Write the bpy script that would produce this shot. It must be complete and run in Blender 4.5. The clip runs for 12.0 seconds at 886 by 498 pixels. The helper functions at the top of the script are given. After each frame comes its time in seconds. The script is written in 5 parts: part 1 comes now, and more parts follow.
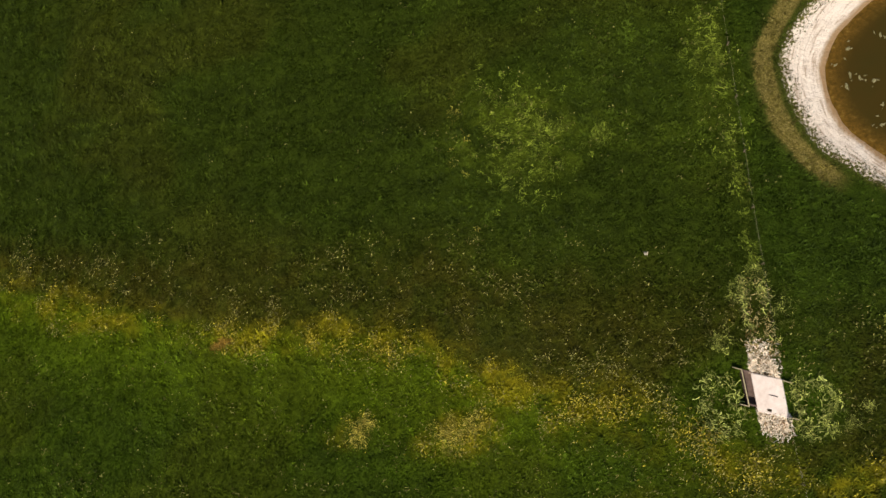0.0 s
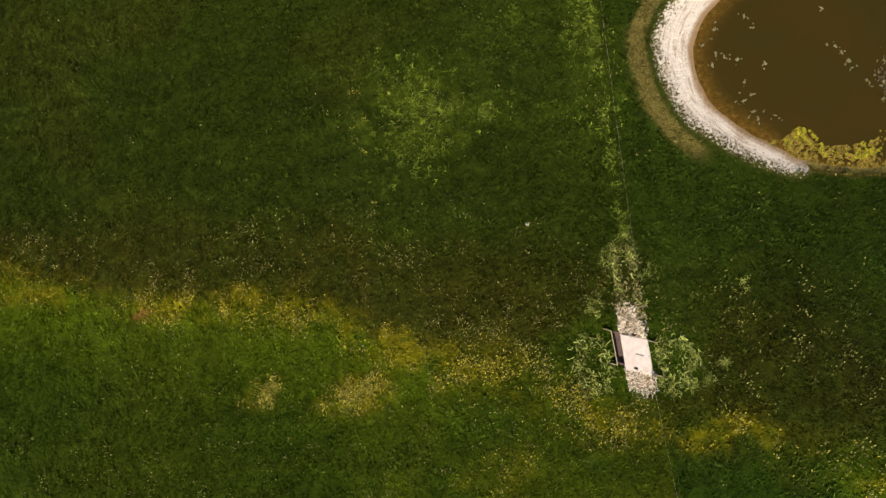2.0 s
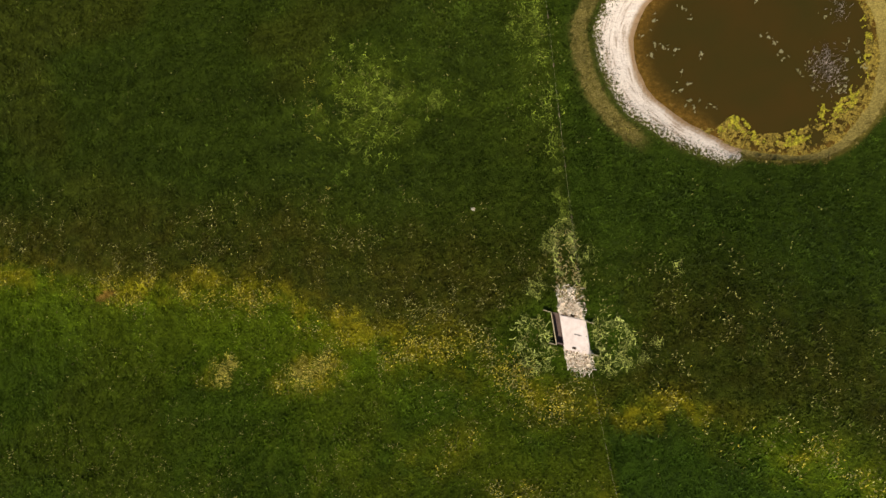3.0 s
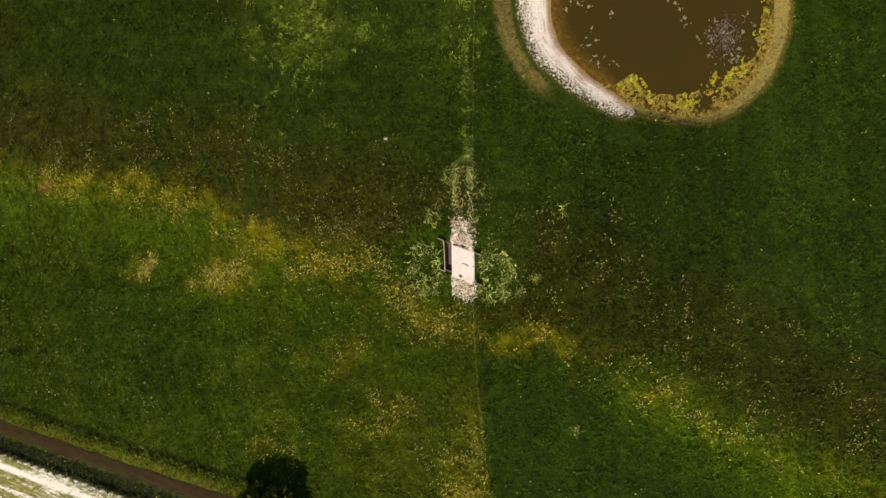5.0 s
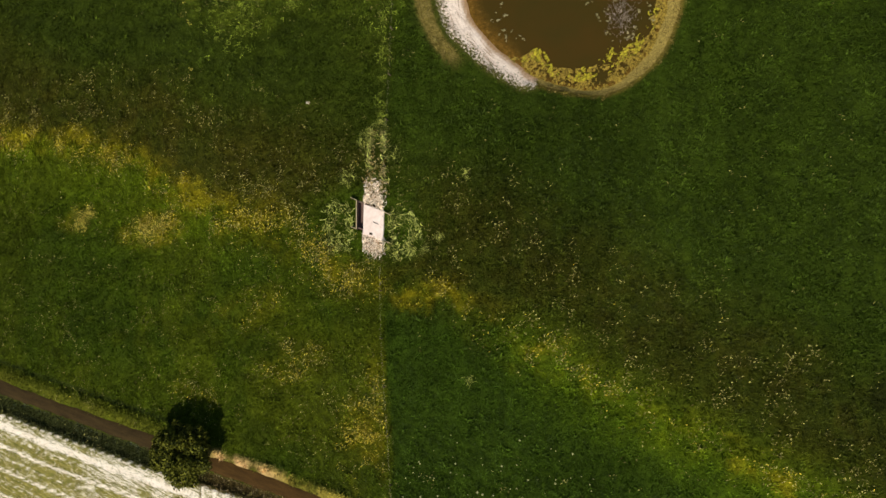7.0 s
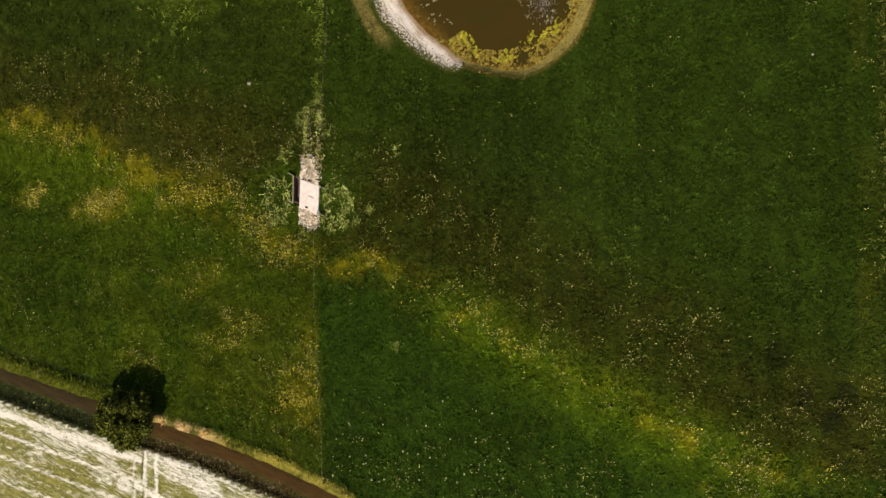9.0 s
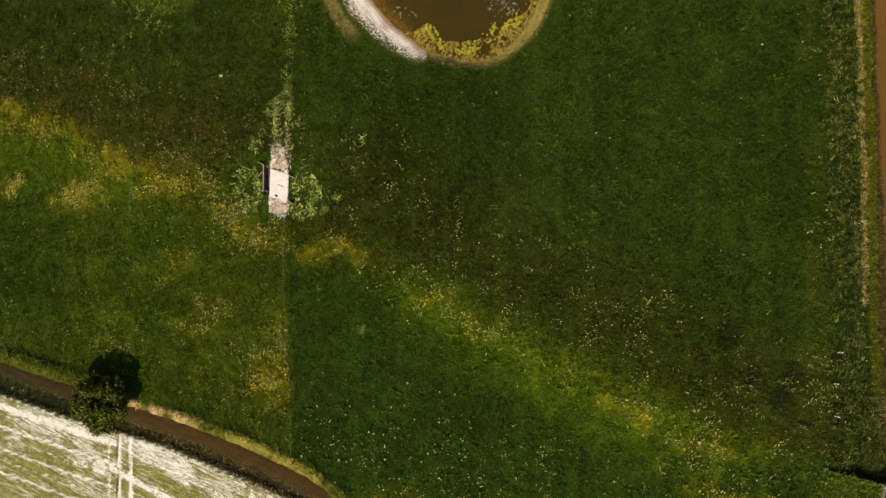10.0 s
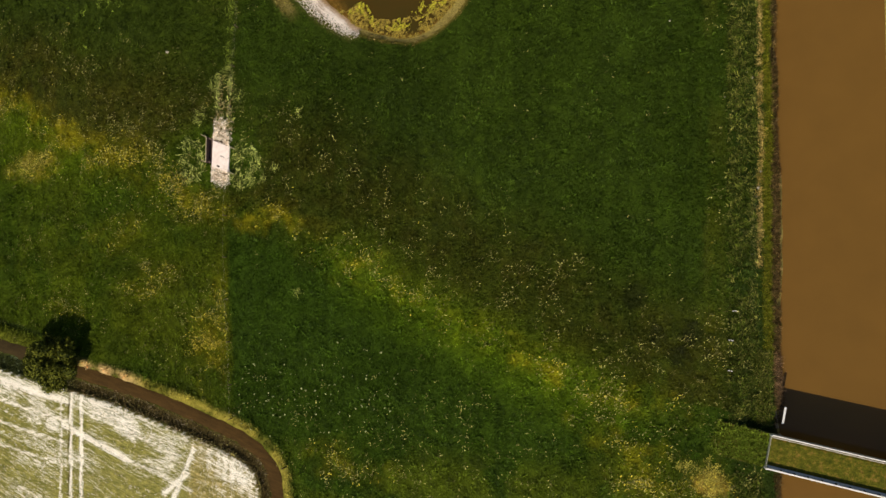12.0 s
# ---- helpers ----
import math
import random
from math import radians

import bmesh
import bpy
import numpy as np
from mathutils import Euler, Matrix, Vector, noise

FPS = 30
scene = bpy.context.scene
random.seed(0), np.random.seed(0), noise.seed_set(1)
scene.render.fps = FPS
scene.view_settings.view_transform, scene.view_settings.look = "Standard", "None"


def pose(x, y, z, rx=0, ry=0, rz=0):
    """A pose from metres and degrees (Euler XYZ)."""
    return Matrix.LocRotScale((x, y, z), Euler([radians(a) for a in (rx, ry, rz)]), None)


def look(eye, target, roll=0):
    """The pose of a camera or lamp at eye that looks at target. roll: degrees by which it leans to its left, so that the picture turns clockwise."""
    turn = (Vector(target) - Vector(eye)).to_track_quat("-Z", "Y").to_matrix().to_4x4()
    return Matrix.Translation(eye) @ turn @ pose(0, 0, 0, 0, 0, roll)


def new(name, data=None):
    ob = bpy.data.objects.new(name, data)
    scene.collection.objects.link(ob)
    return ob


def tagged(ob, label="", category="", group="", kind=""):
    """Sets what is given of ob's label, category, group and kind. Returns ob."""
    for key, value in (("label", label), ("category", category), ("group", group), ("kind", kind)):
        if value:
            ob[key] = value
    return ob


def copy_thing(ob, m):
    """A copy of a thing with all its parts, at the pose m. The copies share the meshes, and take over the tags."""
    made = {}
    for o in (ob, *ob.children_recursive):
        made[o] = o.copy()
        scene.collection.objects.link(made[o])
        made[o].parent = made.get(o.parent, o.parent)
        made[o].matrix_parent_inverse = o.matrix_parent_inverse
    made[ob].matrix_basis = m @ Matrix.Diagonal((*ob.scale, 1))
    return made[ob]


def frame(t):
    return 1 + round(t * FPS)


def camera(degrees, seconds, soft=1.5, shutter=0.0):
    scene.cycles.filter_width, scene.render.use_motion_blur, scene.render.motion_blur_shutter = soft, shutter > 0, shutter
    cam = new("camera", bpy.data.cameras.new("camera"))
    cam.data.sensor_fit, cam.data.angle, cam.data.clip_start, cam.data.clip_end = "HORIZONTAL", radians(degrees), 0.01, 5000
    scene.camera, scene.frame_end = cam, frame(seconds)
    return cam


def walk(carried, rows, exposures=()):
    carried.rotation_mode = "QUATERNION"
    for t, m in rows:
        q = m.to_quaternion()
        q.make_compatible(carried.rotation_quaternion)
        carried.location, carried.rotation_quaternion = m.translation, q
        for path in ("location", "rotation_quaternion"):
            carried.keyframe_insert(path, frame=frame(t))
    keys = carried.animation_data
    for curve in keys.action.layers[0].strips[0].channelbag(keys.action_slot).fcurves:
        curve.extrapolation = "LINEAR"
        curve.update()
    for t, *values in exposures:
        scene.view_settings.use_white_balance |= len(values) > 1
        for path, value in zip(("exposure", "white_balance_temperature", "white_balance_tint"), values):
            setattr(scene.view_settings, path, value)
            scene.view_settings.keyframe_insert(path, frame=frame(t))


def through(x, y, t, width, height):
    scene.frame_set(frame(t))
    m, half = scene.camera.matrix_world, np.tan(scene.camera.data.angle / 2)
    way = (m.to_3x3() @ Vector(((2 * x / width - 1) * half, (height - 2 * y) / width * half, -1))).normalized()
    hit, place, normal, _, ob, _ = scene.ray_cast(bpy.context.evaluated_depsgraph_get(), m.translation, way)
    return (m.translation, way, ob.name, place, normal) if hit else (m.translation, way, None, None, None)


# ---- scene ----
cam = camera(64.0, 12.0, soft=1.5)
PATH = [
    (0.0, -49.55, 15.19, 82.56, 7.079, 12.906, -7.228),
    (0.5, -46.33, 14.34, 82.96, 6.770, 12.961, -7.368),
    (1.0, -42.99, 13.19, 83.56, 6.451, 13.016, -7.466),
    (1.5, -39.59, 12.15, 84.07, 6.121, 13.078, -7.565),
    (2.0, -36.14, 11.17, 84.75, 5.789, 13.142, -7.699),
    (2.5, -32.70, 10.24, 85.40, 5.468, 13.202, -7.915),
    (4.5, -18.67, 3.89, 87.88, 4.287, 13.498, -2.632),
    (5.0, -15.17, 2.17, 88.34, 4.073, 13.544, -0.964),
    (5.5, -11.80, 0.82, 88.76, 3.961, 13.592, -0.001),
    (6.0, -8.41, -0.63, 89.28, 3.949, 13.636, 0.933),
    (6.5, -5.11, -1.80, 89.88, 4.034, 13.661, 1.116),
    (7.0, -1.92, -2.95, 90.53, 4.191, 13.627, 1.172),
    (9.0, 7.80, -8.17, 92.75, 4.942, 13.160, 1.290),
    (9.5, 10.27, -9.34, 93.46, 5.010, 13.060, 1.211),
    (10.0, 12.85, -10.31, 94.14, 4.968, 13.002, 1.089),
    (10.5, 15.55, -11.19, 94.78, 4.858, 12.998, 0.998),
    (11.0, 18.40, -12.10, 95.47, 4.722, 13.033, 0.910),
    (11.5, 21.31, -13.03, 96.05, 4.578, 13.101, 0.939),
    (12.0, 24.36, -14.20, 96.68, 4.418, 13.173, 1.316),
]
walk(cam, [(t, pose(x, y, z, rx, ry, rz)) for t, x, y, z, rx, ry, rz in PATH])

# ---- light: one sun from the south-south-west, clear sky ----
SUN_ELEV, SUN_FROM = radians(38), radians(191)      # height, and compass bearing it shines from
scene.view_settings.exposure = 0.31
world = bpy.data.worlds.new("sky")
scene.world = world
world.use_nodes = True
wn = world.node_tree.nodes
sky = wn.new("ShaderNodeTexSky")
sky.sky_type, sky.sun_disc = "NISHITA", False
sky.sun_elevation, sky.sun_rotation = SUN_ELEV, SUN_FROM
wn["Background"].inputs["Strength"].default_value = 0.07
world.node_tree.links.new(sky.outputs["Color"], wn["Background"].inputs["Color"])
sun = new("sun", bpy.data.lights.new("sun", "SUN"))
sun.data.energy, sun.data.angle, sun.data.color = 4.6, radians(0.6), (1.0, 0.94, 0.82)
toward = Vector((math.sin(SUN_FROM) * math.cos(SUN_ELEV), math.cos(SUN_FROM) * math.cos(SUN_ELEV), math.sin(SUN_ELEV)))
sun.matrix_world = look(toward * 200, (0, 0, 0))


# ---- small tools ----
def lin(r, g, b):
    """Linear colour from 0..255 values."""
    return tuple(((c / 255) / 12.92 if c / 255 <= 0.04045 else ((c / 255 + 0.055) / 1.055) ** 2.4) for c in (r, g, b))


def lattice(x, y, size, seed):
    """Smooth value noise, 0..1, with cells of that size."""
    g = np.random.RandomState(seed).rand(257, 257)
    u, v = np.asarray(x) / size + 1000, np.asarray(y) / size + 1000
    i, j = np.floor(u).astype(int), np.floor(v).astype(int)
    a, b = u - i, v - j
    a, b = a * a * (3 - 2 * a), b * b * (3 - 2 * b)
    i, j = i % 256, j % 256
    return (g[i, j] * (1 - a) + g[i + 1, j] * a) * (1 - b) + (g[i, j + 1] * (1 - a) + g[i + 1, j + 1] * a) * b


def cloud(x, y, size, seed):
    return 0.55 * lattice(x, y, size, seed) + 0.28 * lattice(x, y, size / 2.1, seed + 1) + 0.17 * lattice(x, y, size / 4.3, seed + 2)


def step(lo, hi, v):
    u = np.clip((v - lo) / (hi - lo), 0, 1)
    return u * u * (3 - 2 * u)


def along(x, y, line):
    """Distance from a polyline, signed (+ to the left of its way), and the way along it."""
    x, y = np.asarray(x, float), np.asarray(y, float)
    best, side, where, run = np.full(x.shape, 1e9), np.zeros(x.shape), np.zeros(x.shape), 0.0
    for (x0, y0), (x1, y1) in zip(line, line[1:]):
        length = math.hypot(x1 - x0, y1 - y0)
        ux, uy = (x1 - x0) / length, (y1 - y0) / length
        s = np.clip((x - x0) * ux + (y - y0) * uy, 0, length)
        dx, dy = x - x0 - s * ux, y - y0 - s * uy
        d = np.hypot(dx, dy)
        hit = d < best
        best = np.where(hit, d, best)
        side = np.where(hit, np.sign(ux * dy - uy * dx), side)
        where = np.where(hit, run + s, where)
        run += length
    return best * np.where(side == 0, 1, side), where


def blob(x, y, cx, cy, rx, ry, turn=0.0):
    """1 in the middle of an oval, 0 at its edge and beyond."""
    c, s = math.cos(radians(turn)), math.sin(radians(turn))
    u, v = ((x - cx) * c + (y - cy) * s) / rx, (-(x - cx) * s + (y - cy) * c) / ry
    return np.clip(1 - np.hypot(u, v), 0, 1)


# ---- the plan ----
ROAD = [(-400, 60), (-140, -5), (-110, -13.6), (-86.5, -19.6), (-76.2, -22.1), (-68, -24.0), (-57.2, -26.7), (-45.2, -29.4), (-35.5, -32.3),
        (-28.3, -34.9), (-24.4, -37.2), (-22.5, -40.2), (-22.1, -43.4), (-22.1, -70), (-22, -400)]
FIELD = [(-400, 52), (-140, -9.2), (-110, -17.4), (-86.8, -23.2), (-76, -25.9), (-66.3, -28.1), (-57.5, -29.8), (-50, -31.3), (-40, -34.2), (-34.2, -36.1),
         (-28.6, -38.0), (-25.9, -40.0), (-24.9, -42.8), (-24.8, -46), (-24.8, -70), (-25, -400)]
OLD_DITCH = [(-400, 100), (-131, 32.5), (-114, 27), (-97, 22.3), (-81, 20), (-71, 18.3), (-65, 12.7), (-57, 9.3), (-48, 8.2), (-43, 5.5), (-38, 4.5), (-34, 7), (-31, 2),
             (-27, -2.2), (-20.5, -3), (-14, -9.5), (-1, -15.6), (7, -19), (15, -23.3), (23, -28.2), (31, -29)]
BAND = [(-400, 100), (-131, 32.5), (-114, 27.4), (-97, 22), (-81, 19.8), (-71, 17.5), (-65, 12.7), (-57, 9.3), (-48, 8.2), (-43, 4.5), (-38, 0.5), (-31, -1.2),
        (-22.5, -1.2), (-18.2, -4.4), (-10.2, -7.6), (-2.5, -12.3), (4.9, -15.9), (11.9, -19.2), (18.7, -22.3), (25.2, -24.7), (32, -26)]
FENCE = [(-31.0, 58), (-31.1, 51), (-31.9, 27), (-32.5, 2.5), (-31.9, -10), (-30.9, -20), (-29.8, -32.4)]
POND = (-9.3, 38.3)
POND_R = [(-180, 12.5), (-167, 12.1), (-152, 11.6), (-136, 11.15), (-119, 11.4), (-101, 12.7), (-90, 13.6), (-82, 14.2), (-71, 15.4), (-60, 15.7), (-48, 15.3), (-37, 15.0), (-24, 14.4), (-9, 13.9), (10, 13.4),
          (40, 12.4), (80, 11.4), (110, 11.3), (123, 11.6), (140, 11.9), (152, 12.35), (166, 12.7), (180, 12.5)]
POND_LEVEL, CANAL_LEVEL = -0.6, -2.4


BEARINGS = np.arange(-180, 181)
_r = np.interp(np.arange(-220, 221), [p[0] - 360 for p in POND_R] + [p[0] for p in POND_R] + [p[0] + 360 for p in POND_R], [p[1] for p in POND_R] * 3)
_k = np.exp(-(np.arange(-40, 41) / 9.0) ** 2)
RADII = np.convolve(_r, _k / _k.sum(), "valid")


def pond_radius(a):
    return np.interp(a, BEARINGS, RADII)


def pond_gap(x, y):
    """Metres outside the pond's water line, and the bearing round it in degrees."""
    dx, dy = x - POND[0], y - POND[1]
    a = np.degrees(np.arctan2(dy, dx))
    r = pond_radius(a)
    wob = 0.35 * (lattice(x, y, 3.4, 91) - 0.5) + 0.16 * (lattice(x, y, 1.1, 92) - 0.5)
    return np.hypot(dx, dy) - r + wob, a


SHORE = [(-180, 4.1), (-173, 3.9), (-161, 3.6), (-148, 3.2), (-134, 3.1), (-118, 2.8), (-107, 2.1), (-100, 1.2), (-80, 0.9), (-60, 1.4), (-30, 1.9), (0, 1.9), (60, 2.2), (100, 3.6), (147, 4.6), (162, 4.7), (174, 4.3), (180, 4.1)]


def bank_x(y):
    """The top of the canal's near bank."""
    return 44.35 + 0.25 * (lattice(0 * y, y, 5, 17) - 0.5) + 0.15 * (lattice(0 * y, y, 1.3, 18) - 0.5)


def water_x(y):
    """Where the canal's water meets the near bank."""
    return 45.5 + 0.75 * step(6.5, 1.5, y) * step(-21, -9, y) + 0.3 * (lattice(0 * y, y, 2.2, 19) - 0.5)


def skew(x):
    """How far the crossing's ends lean southward with x."""
    return -0.33 * (x + 34)


def height(x, y):
    x, y = np.asarray(x, float), np.asarray(y, float)
    far = step(400, 90, np.abs(x + 40))
    z = (0.35 * (lattice(x, y, 23, 1) - 0.5) + 0.16 * (lattice(x, y, 5.5, 2) - 0.5) + 0.20 * (lattice(x, y, 1.6, 3) - 0.5) + 0.20 * (lattice(x, y, 0.8, 4) - 0.5)) * far
    d, _ = along(x, y, OLD_DITCH)
    z = z - 0.35 * np.exp(-(d / 2.6) ** 2) * far
    # hollows either side of the sluice crossing, and its pit
    for cx, cy in ((-39.3, 6.6), (-29.6, 5.6)):
        z = z - 0.75 * np.exp(-(((x - cx) / 2.0) ** 2 + ((y - cy) / 2.6) ** 2))
    v = y - skew(x)
    flat = step(-37.2, -35.6, x) * step(-31.2, -32.2, x) * step(1.0, 3.5, v) * step(14.5, 11.5, v)
    z = z * (1 - flat)
    pit = step(-36.45, -36.05, x) * step(-33.0, -33.6, x) * step(5.3, 5.7, v) * step(9.3, 8.95, v)
    z = z * (1 - pit) - 1.1 * pit
    # pond
    g, a = pond_gap(x, y)
    w = np.interp(a, [p[0] for p in SHORE], [p[1] for p in SHORE])
    near = step(w + 3, w, g)
    z = z * (1 - near)
    z = np.where(g < w, np.minimum(z, POND_LEVEL * np.clip((w - g) / w, 0, 1) ** 0.8), z)
    z = np.where(g < 0, POND_LEVEL - 0.16 * np.clip(-g, 0, 2) - 1.2 * step(1, 7, -g), z)
    # road, ditch and field
    r, _ = along(x, y, ROAD)
    e, _ = along(x, y, FIELD)
    flat = step(3.2, 1.2, np.abs(r))
    z = z * (1 - flat) + 0.02 * flat
    infield = step(0.25, -0.35, e)
    z = z * (1 - step(2.5, 0, e) * (r < 0)) + 0.18 * infield * far
    cut = 0.6 * step(-1.15, -1.9, r) * step(-0.1, 0.65, e)
    z = z - 0.55 * cut * far
    z = z + 0.22 * np.exp(-((r - 2.1) / 0.6) ** 2) * far - 0.18 * np.exp(-((r - 3.4) / 0.5) ** 2) * step(-50, -75, x) * far
    # canal
    b, wx = bank_x(y), water_x(y)
    z = z * step(0.2, -3, x - b) + 0.10 * np.exp(-((x - b + 0.9) / 0.7) ** 2)
    u = np.clip((x - b) / (wx - b), 0, 1.6)
    near_drop = (CANAL_LEVEL - 0.15) * np.clip(u, 0, 1) ** 0.9 - 0.9 * np.clip(u - 1, 0, 1)
    far_drop = (CANAL_LEVEL - 0.9) * np.clip((60.5 - x) / 2.6, 0, 1)
    z = np.where(x > b, np.where(x < 55, near_drop, far_drop), z)
    return z


# ---- materials ----
def mat(name):
    m = bpy.data.materials.new(name)
    m.use_nodes = True
    return m, m.node_tree, m.node_tree.nodes["Principled BSDF"]


def link(nt, a, b):
    nt.links.new(a, b)


def tex(nt, scale, detail=4.0, rough=0.55, stretch=(1, 1, 1), turn=0.0, rows=False):
    co = nt.nodes.new("ShaderNodeTexCoord")
    mp = nt.nodes.new("ShaderNodeMapping")
    mp.inputs["Scale"].default_value, mp.inputs["Rotation"].default_value = stretch, (0, 0, radians(turn))
    mp.vector_type = "TEXTURE" if rows else "POINT"
    link(nt, co.outputs["Object"], mp.inputs["Vector"])
    n = nt.nodes.new("ShaderNodeTexNoise")
    n.inputs["Scale"].default_value, n.inputs["Detail"].default_value, n.inputs["Roughness"].default_value = scale, detail, rough
    link(nt, mp.outputs["Vector"], n.inputs["Vector"])
    return n.outputs["Fac"]


def calc(nt, op, a, b=None, c=None):
    n = nt.nodes.new("ShaderNodeMath")
    n.operation = op
    for k, v in enumerate((a, b, c)):
        if v is None:
            continue
        if isinstance(v, (int, float)):
            n.inputs[k].default_value = v
        else:
            link(nt, v, n.inputs[k])
    return n.outputs[0]


def ramp(nt, fac, *stops):
    n = nt.nodes.new("ShaderNodeValToRGB")
    while len(n.color_ramp.elements) < len(stops):
        n.color_ramp.elements.new(0.5)
    for e, (p, c) in zip(n.color_ramp.elements, stops):
        e.position, e.color = p, (*c, 1) if not isinstance(c, (int, float)) else (c, c, c, 1)
    link(nt, fac, n.inputs["Fac"])
    return n.outputs["Color"]


def mix(nt, fac, a, b, kind="MIX"):
    n = nt.nodes.new("ShaderNodeMix")
    n.data_type, n.blend_type = "RGBA", kind
    for socket, v in ((n.inputs[0], fac), (n.inputs[6], a), (n.inputs[7], b)):
        if isinstance(v, (int, float)):
            socket.default_value = v
        elif isinstance(v, tuple):
            socket.default_value = (*v, 1)
        else:
            link(nt, v, socket)
    return n.outputs[2]


def attr(nt, name, out="Fac"):
    n = nt.nodes.new("ShaderNodeAttribute")
    n.attribute_name = name
    return n.outputs[out]


def edge(nt, mask, noise_fac, amount=0.6, lo=0.42, hi=0.58):
    """A soft mask broken up by noise into an uneven, speckled edge."""
    here = calc(nt, "MINIMUM", calc(nt, "MULTIPLY", mask, 5.0), 1.0)
    v = calc(nt, "ADD", mask, calc(nt, "MULTIPLY", here, calc(nt, "MULTIPLY", calc(nt, "SUBTRACT", noise_fac, 0.5), amount)))
    n = nt.nodes.new("ShaderNodeMapRange")
    n.interpolation_type = "SMOOTHSTEP"
    n.inputs["From Min"].default_value, n.inputs["From Max"].default_value = lo, hi
    link(nt, v, n.inputs["Value"])
    return n.outputs["Result"]


def bumped(nt, bsdf, fac, strength, distance):
    n = nt.nodes.new("ShaderNodeBump")
    n.inputs["Strength"].default_value, n.inputs["Distance"].default_value = strength, distance
    link(nt, fac, n.inputs["Height"])
    link(nt, n.outputs["Normal"], bsdf.inputs["Normal"])


def simple(name, light, dark, scale=6.0, rough=0.8, metal=0.0, bump=0.3, depth=0.02, per_piece=0.0):
    m, nt, b = mat(name)
    c = mix(nt, calc(nt, "MULTIPLY", tex(nt, scale * 6, 3), 0.5), ramp(nt, tex(nt, scale, 5, 0.65), (0.3, dark), (0.7, light)), dark)
    if per_piece:
        o = nt.nodes.new("ShaderNodeObjectInfo")
        c = mix(nt, calc(nt, "MULTIPLY", o.outputs["Random"], per_piece), c, dark)
    link(nt, c, b.inputs["Base Color"])
    b.inputs["Roughness"].default_value, b.inputs["Metallic"].default_value = rough, metal
    b.inputs["Specular IOR Level"].default_value = 0.08 if rough > 0.75 else 0.4
    bumped(nt, b, tex(nt, scale * 4, 4), bump, depth)
    return m


def ground_material():
    m, nt, b = mat("meadow_soil")
    fine, mid, coarse = tex(nt, 5.5, 5, 0.7), tex(nt, 1.3, 4, 0.6), tex(nt, 0.22, 4)
    c = attr(nt, "zone", "Color")
    c = mix(nt, 1.0, c, ramp(nt, fine, (0.25, 0.74), (0.75, 1.25)), "MULTIPLY")
    c = mix(nt, 1.0, c, ramp(nt, mid, (0.3, (0.72, 0.74, 0.7)), (0.7, (1.25, 1.22, 1.2))), "MULTIPLY")
    # dry ring of old reeds
    dry = edge(nt, attr(nt, "dry"), tex(nt, 4.2, 6, 0.85), 2.6, 0.2, 0.9)
    c = mix(nt, calc(nt, "MULTIPLY", dry, 0.75), c, ramp(nt, tex(nt, 6.5, 6, 0.8), (0.34, lin(50, 46, 16)), (0.52, lin(112, 98, 46)), (0.68, lin(182, 162, 106))))
    # bare earth in the crop field
    drill = tex(nt, 1.0, 6, 0.8, (2.0, 0.26, 1), -20, True)
    c = mix(nt, attr(nt, "crop"), c, mix(nt, 1.0, c, ramp(nt, drill, (0.34, (0.55, 0.58, 0.5)), (0.5, (1.0, 1.0, 1.0)), (0.66, (1.9, 1.75, 1.9))), "MULTIPLY"))
    clod = calc(nt, "MULTIPLY_ADD", drill, 0.45, calc(nt, "MULTIPLY", tex(nt, 5.0, 6, 0.95), 0.55))
    bare = edge(nt, attr(nt, "bare"), clod, 4.0, 0.34, 0.60)
    c = mix(nt, bare, c, ramp(nt, tex(nt, 9, 5, 0.7), (0.25, lin(188, 170, 140)), (0.48, lin(238, 225, 204)), (0.68, lin(252, 243, 228))))
    # trodden ground and sand
    track = edge(nt, attr(nt, "track"), tex(nt, 2.6, 6, 0.8), 1.3, 0.42, 0.6)
    c = mix(nt, track, c, ramp(nt, tex(nt, 7, 5, 0.7), (0.25, lin(168, 144, 102)), (0.45, lin(224, 203, 172)), (0.72, lin(238, 219, 198))))
    sand = edge(nt, attr(nt, "sand"), tex(nt, 3.6, 4, 0.72), 3.2, 0.30, 0.46)
    cmb = nt.nodes.new("ShaderNodeCombineXYZ")
    link(nt, calc(nt, "MULTIPLY", attr(nt, "gap"), 2.2), cmb.inputs[0])
    link(nt, calc(nt, "MULTIPLY", attr(nt, "arc"), 0.22), cmb.inputs[1])
    along_shore = nt.nodes.new("ShaderNodeTexNoise")
    along_shore.inputs["Scale"].default_value, along_shore.inputs["Detail"].default_value = 1.6, 4
    link(nt, cmb.outputs[0], along_shore.inputs["Vector"])
    streak = calc(nt, "MULTIPLY_ADD", along_shore.outputs["Fac"], 0.65, calc(nt, "MULTIPLY", tex(nt, 4.5, 5, 0.7), 0.35))
    c = mix(nt, sand, c, mix(nt, calc(nt, "MULTIPLY", attr(nt, "wet"), 0.95), ramp(nt, streak, (0.38, lin(180, 155, 132)), (0.48, lin(226, 207, 188)), (0.64, lin(238, 221, 203))), lin(150, 118, 80)))
    mud = edge(nt, attr(nt, "mud"), tex(nt, 2.2, 5, 0.7), 0.8, 0.4, 0.6)
    c = mix(nt, mud, c, ramp(nt, fine, (0.3, lin(98, 84, 36)), (0.7, lin(176, 154, 82))))
    link(nt, c, b.inputs["Base Color"])
    b.inputs["Roughness"].default_value = 0.95
    b.inputs["Specular IOR Level"].default_value = 0.06
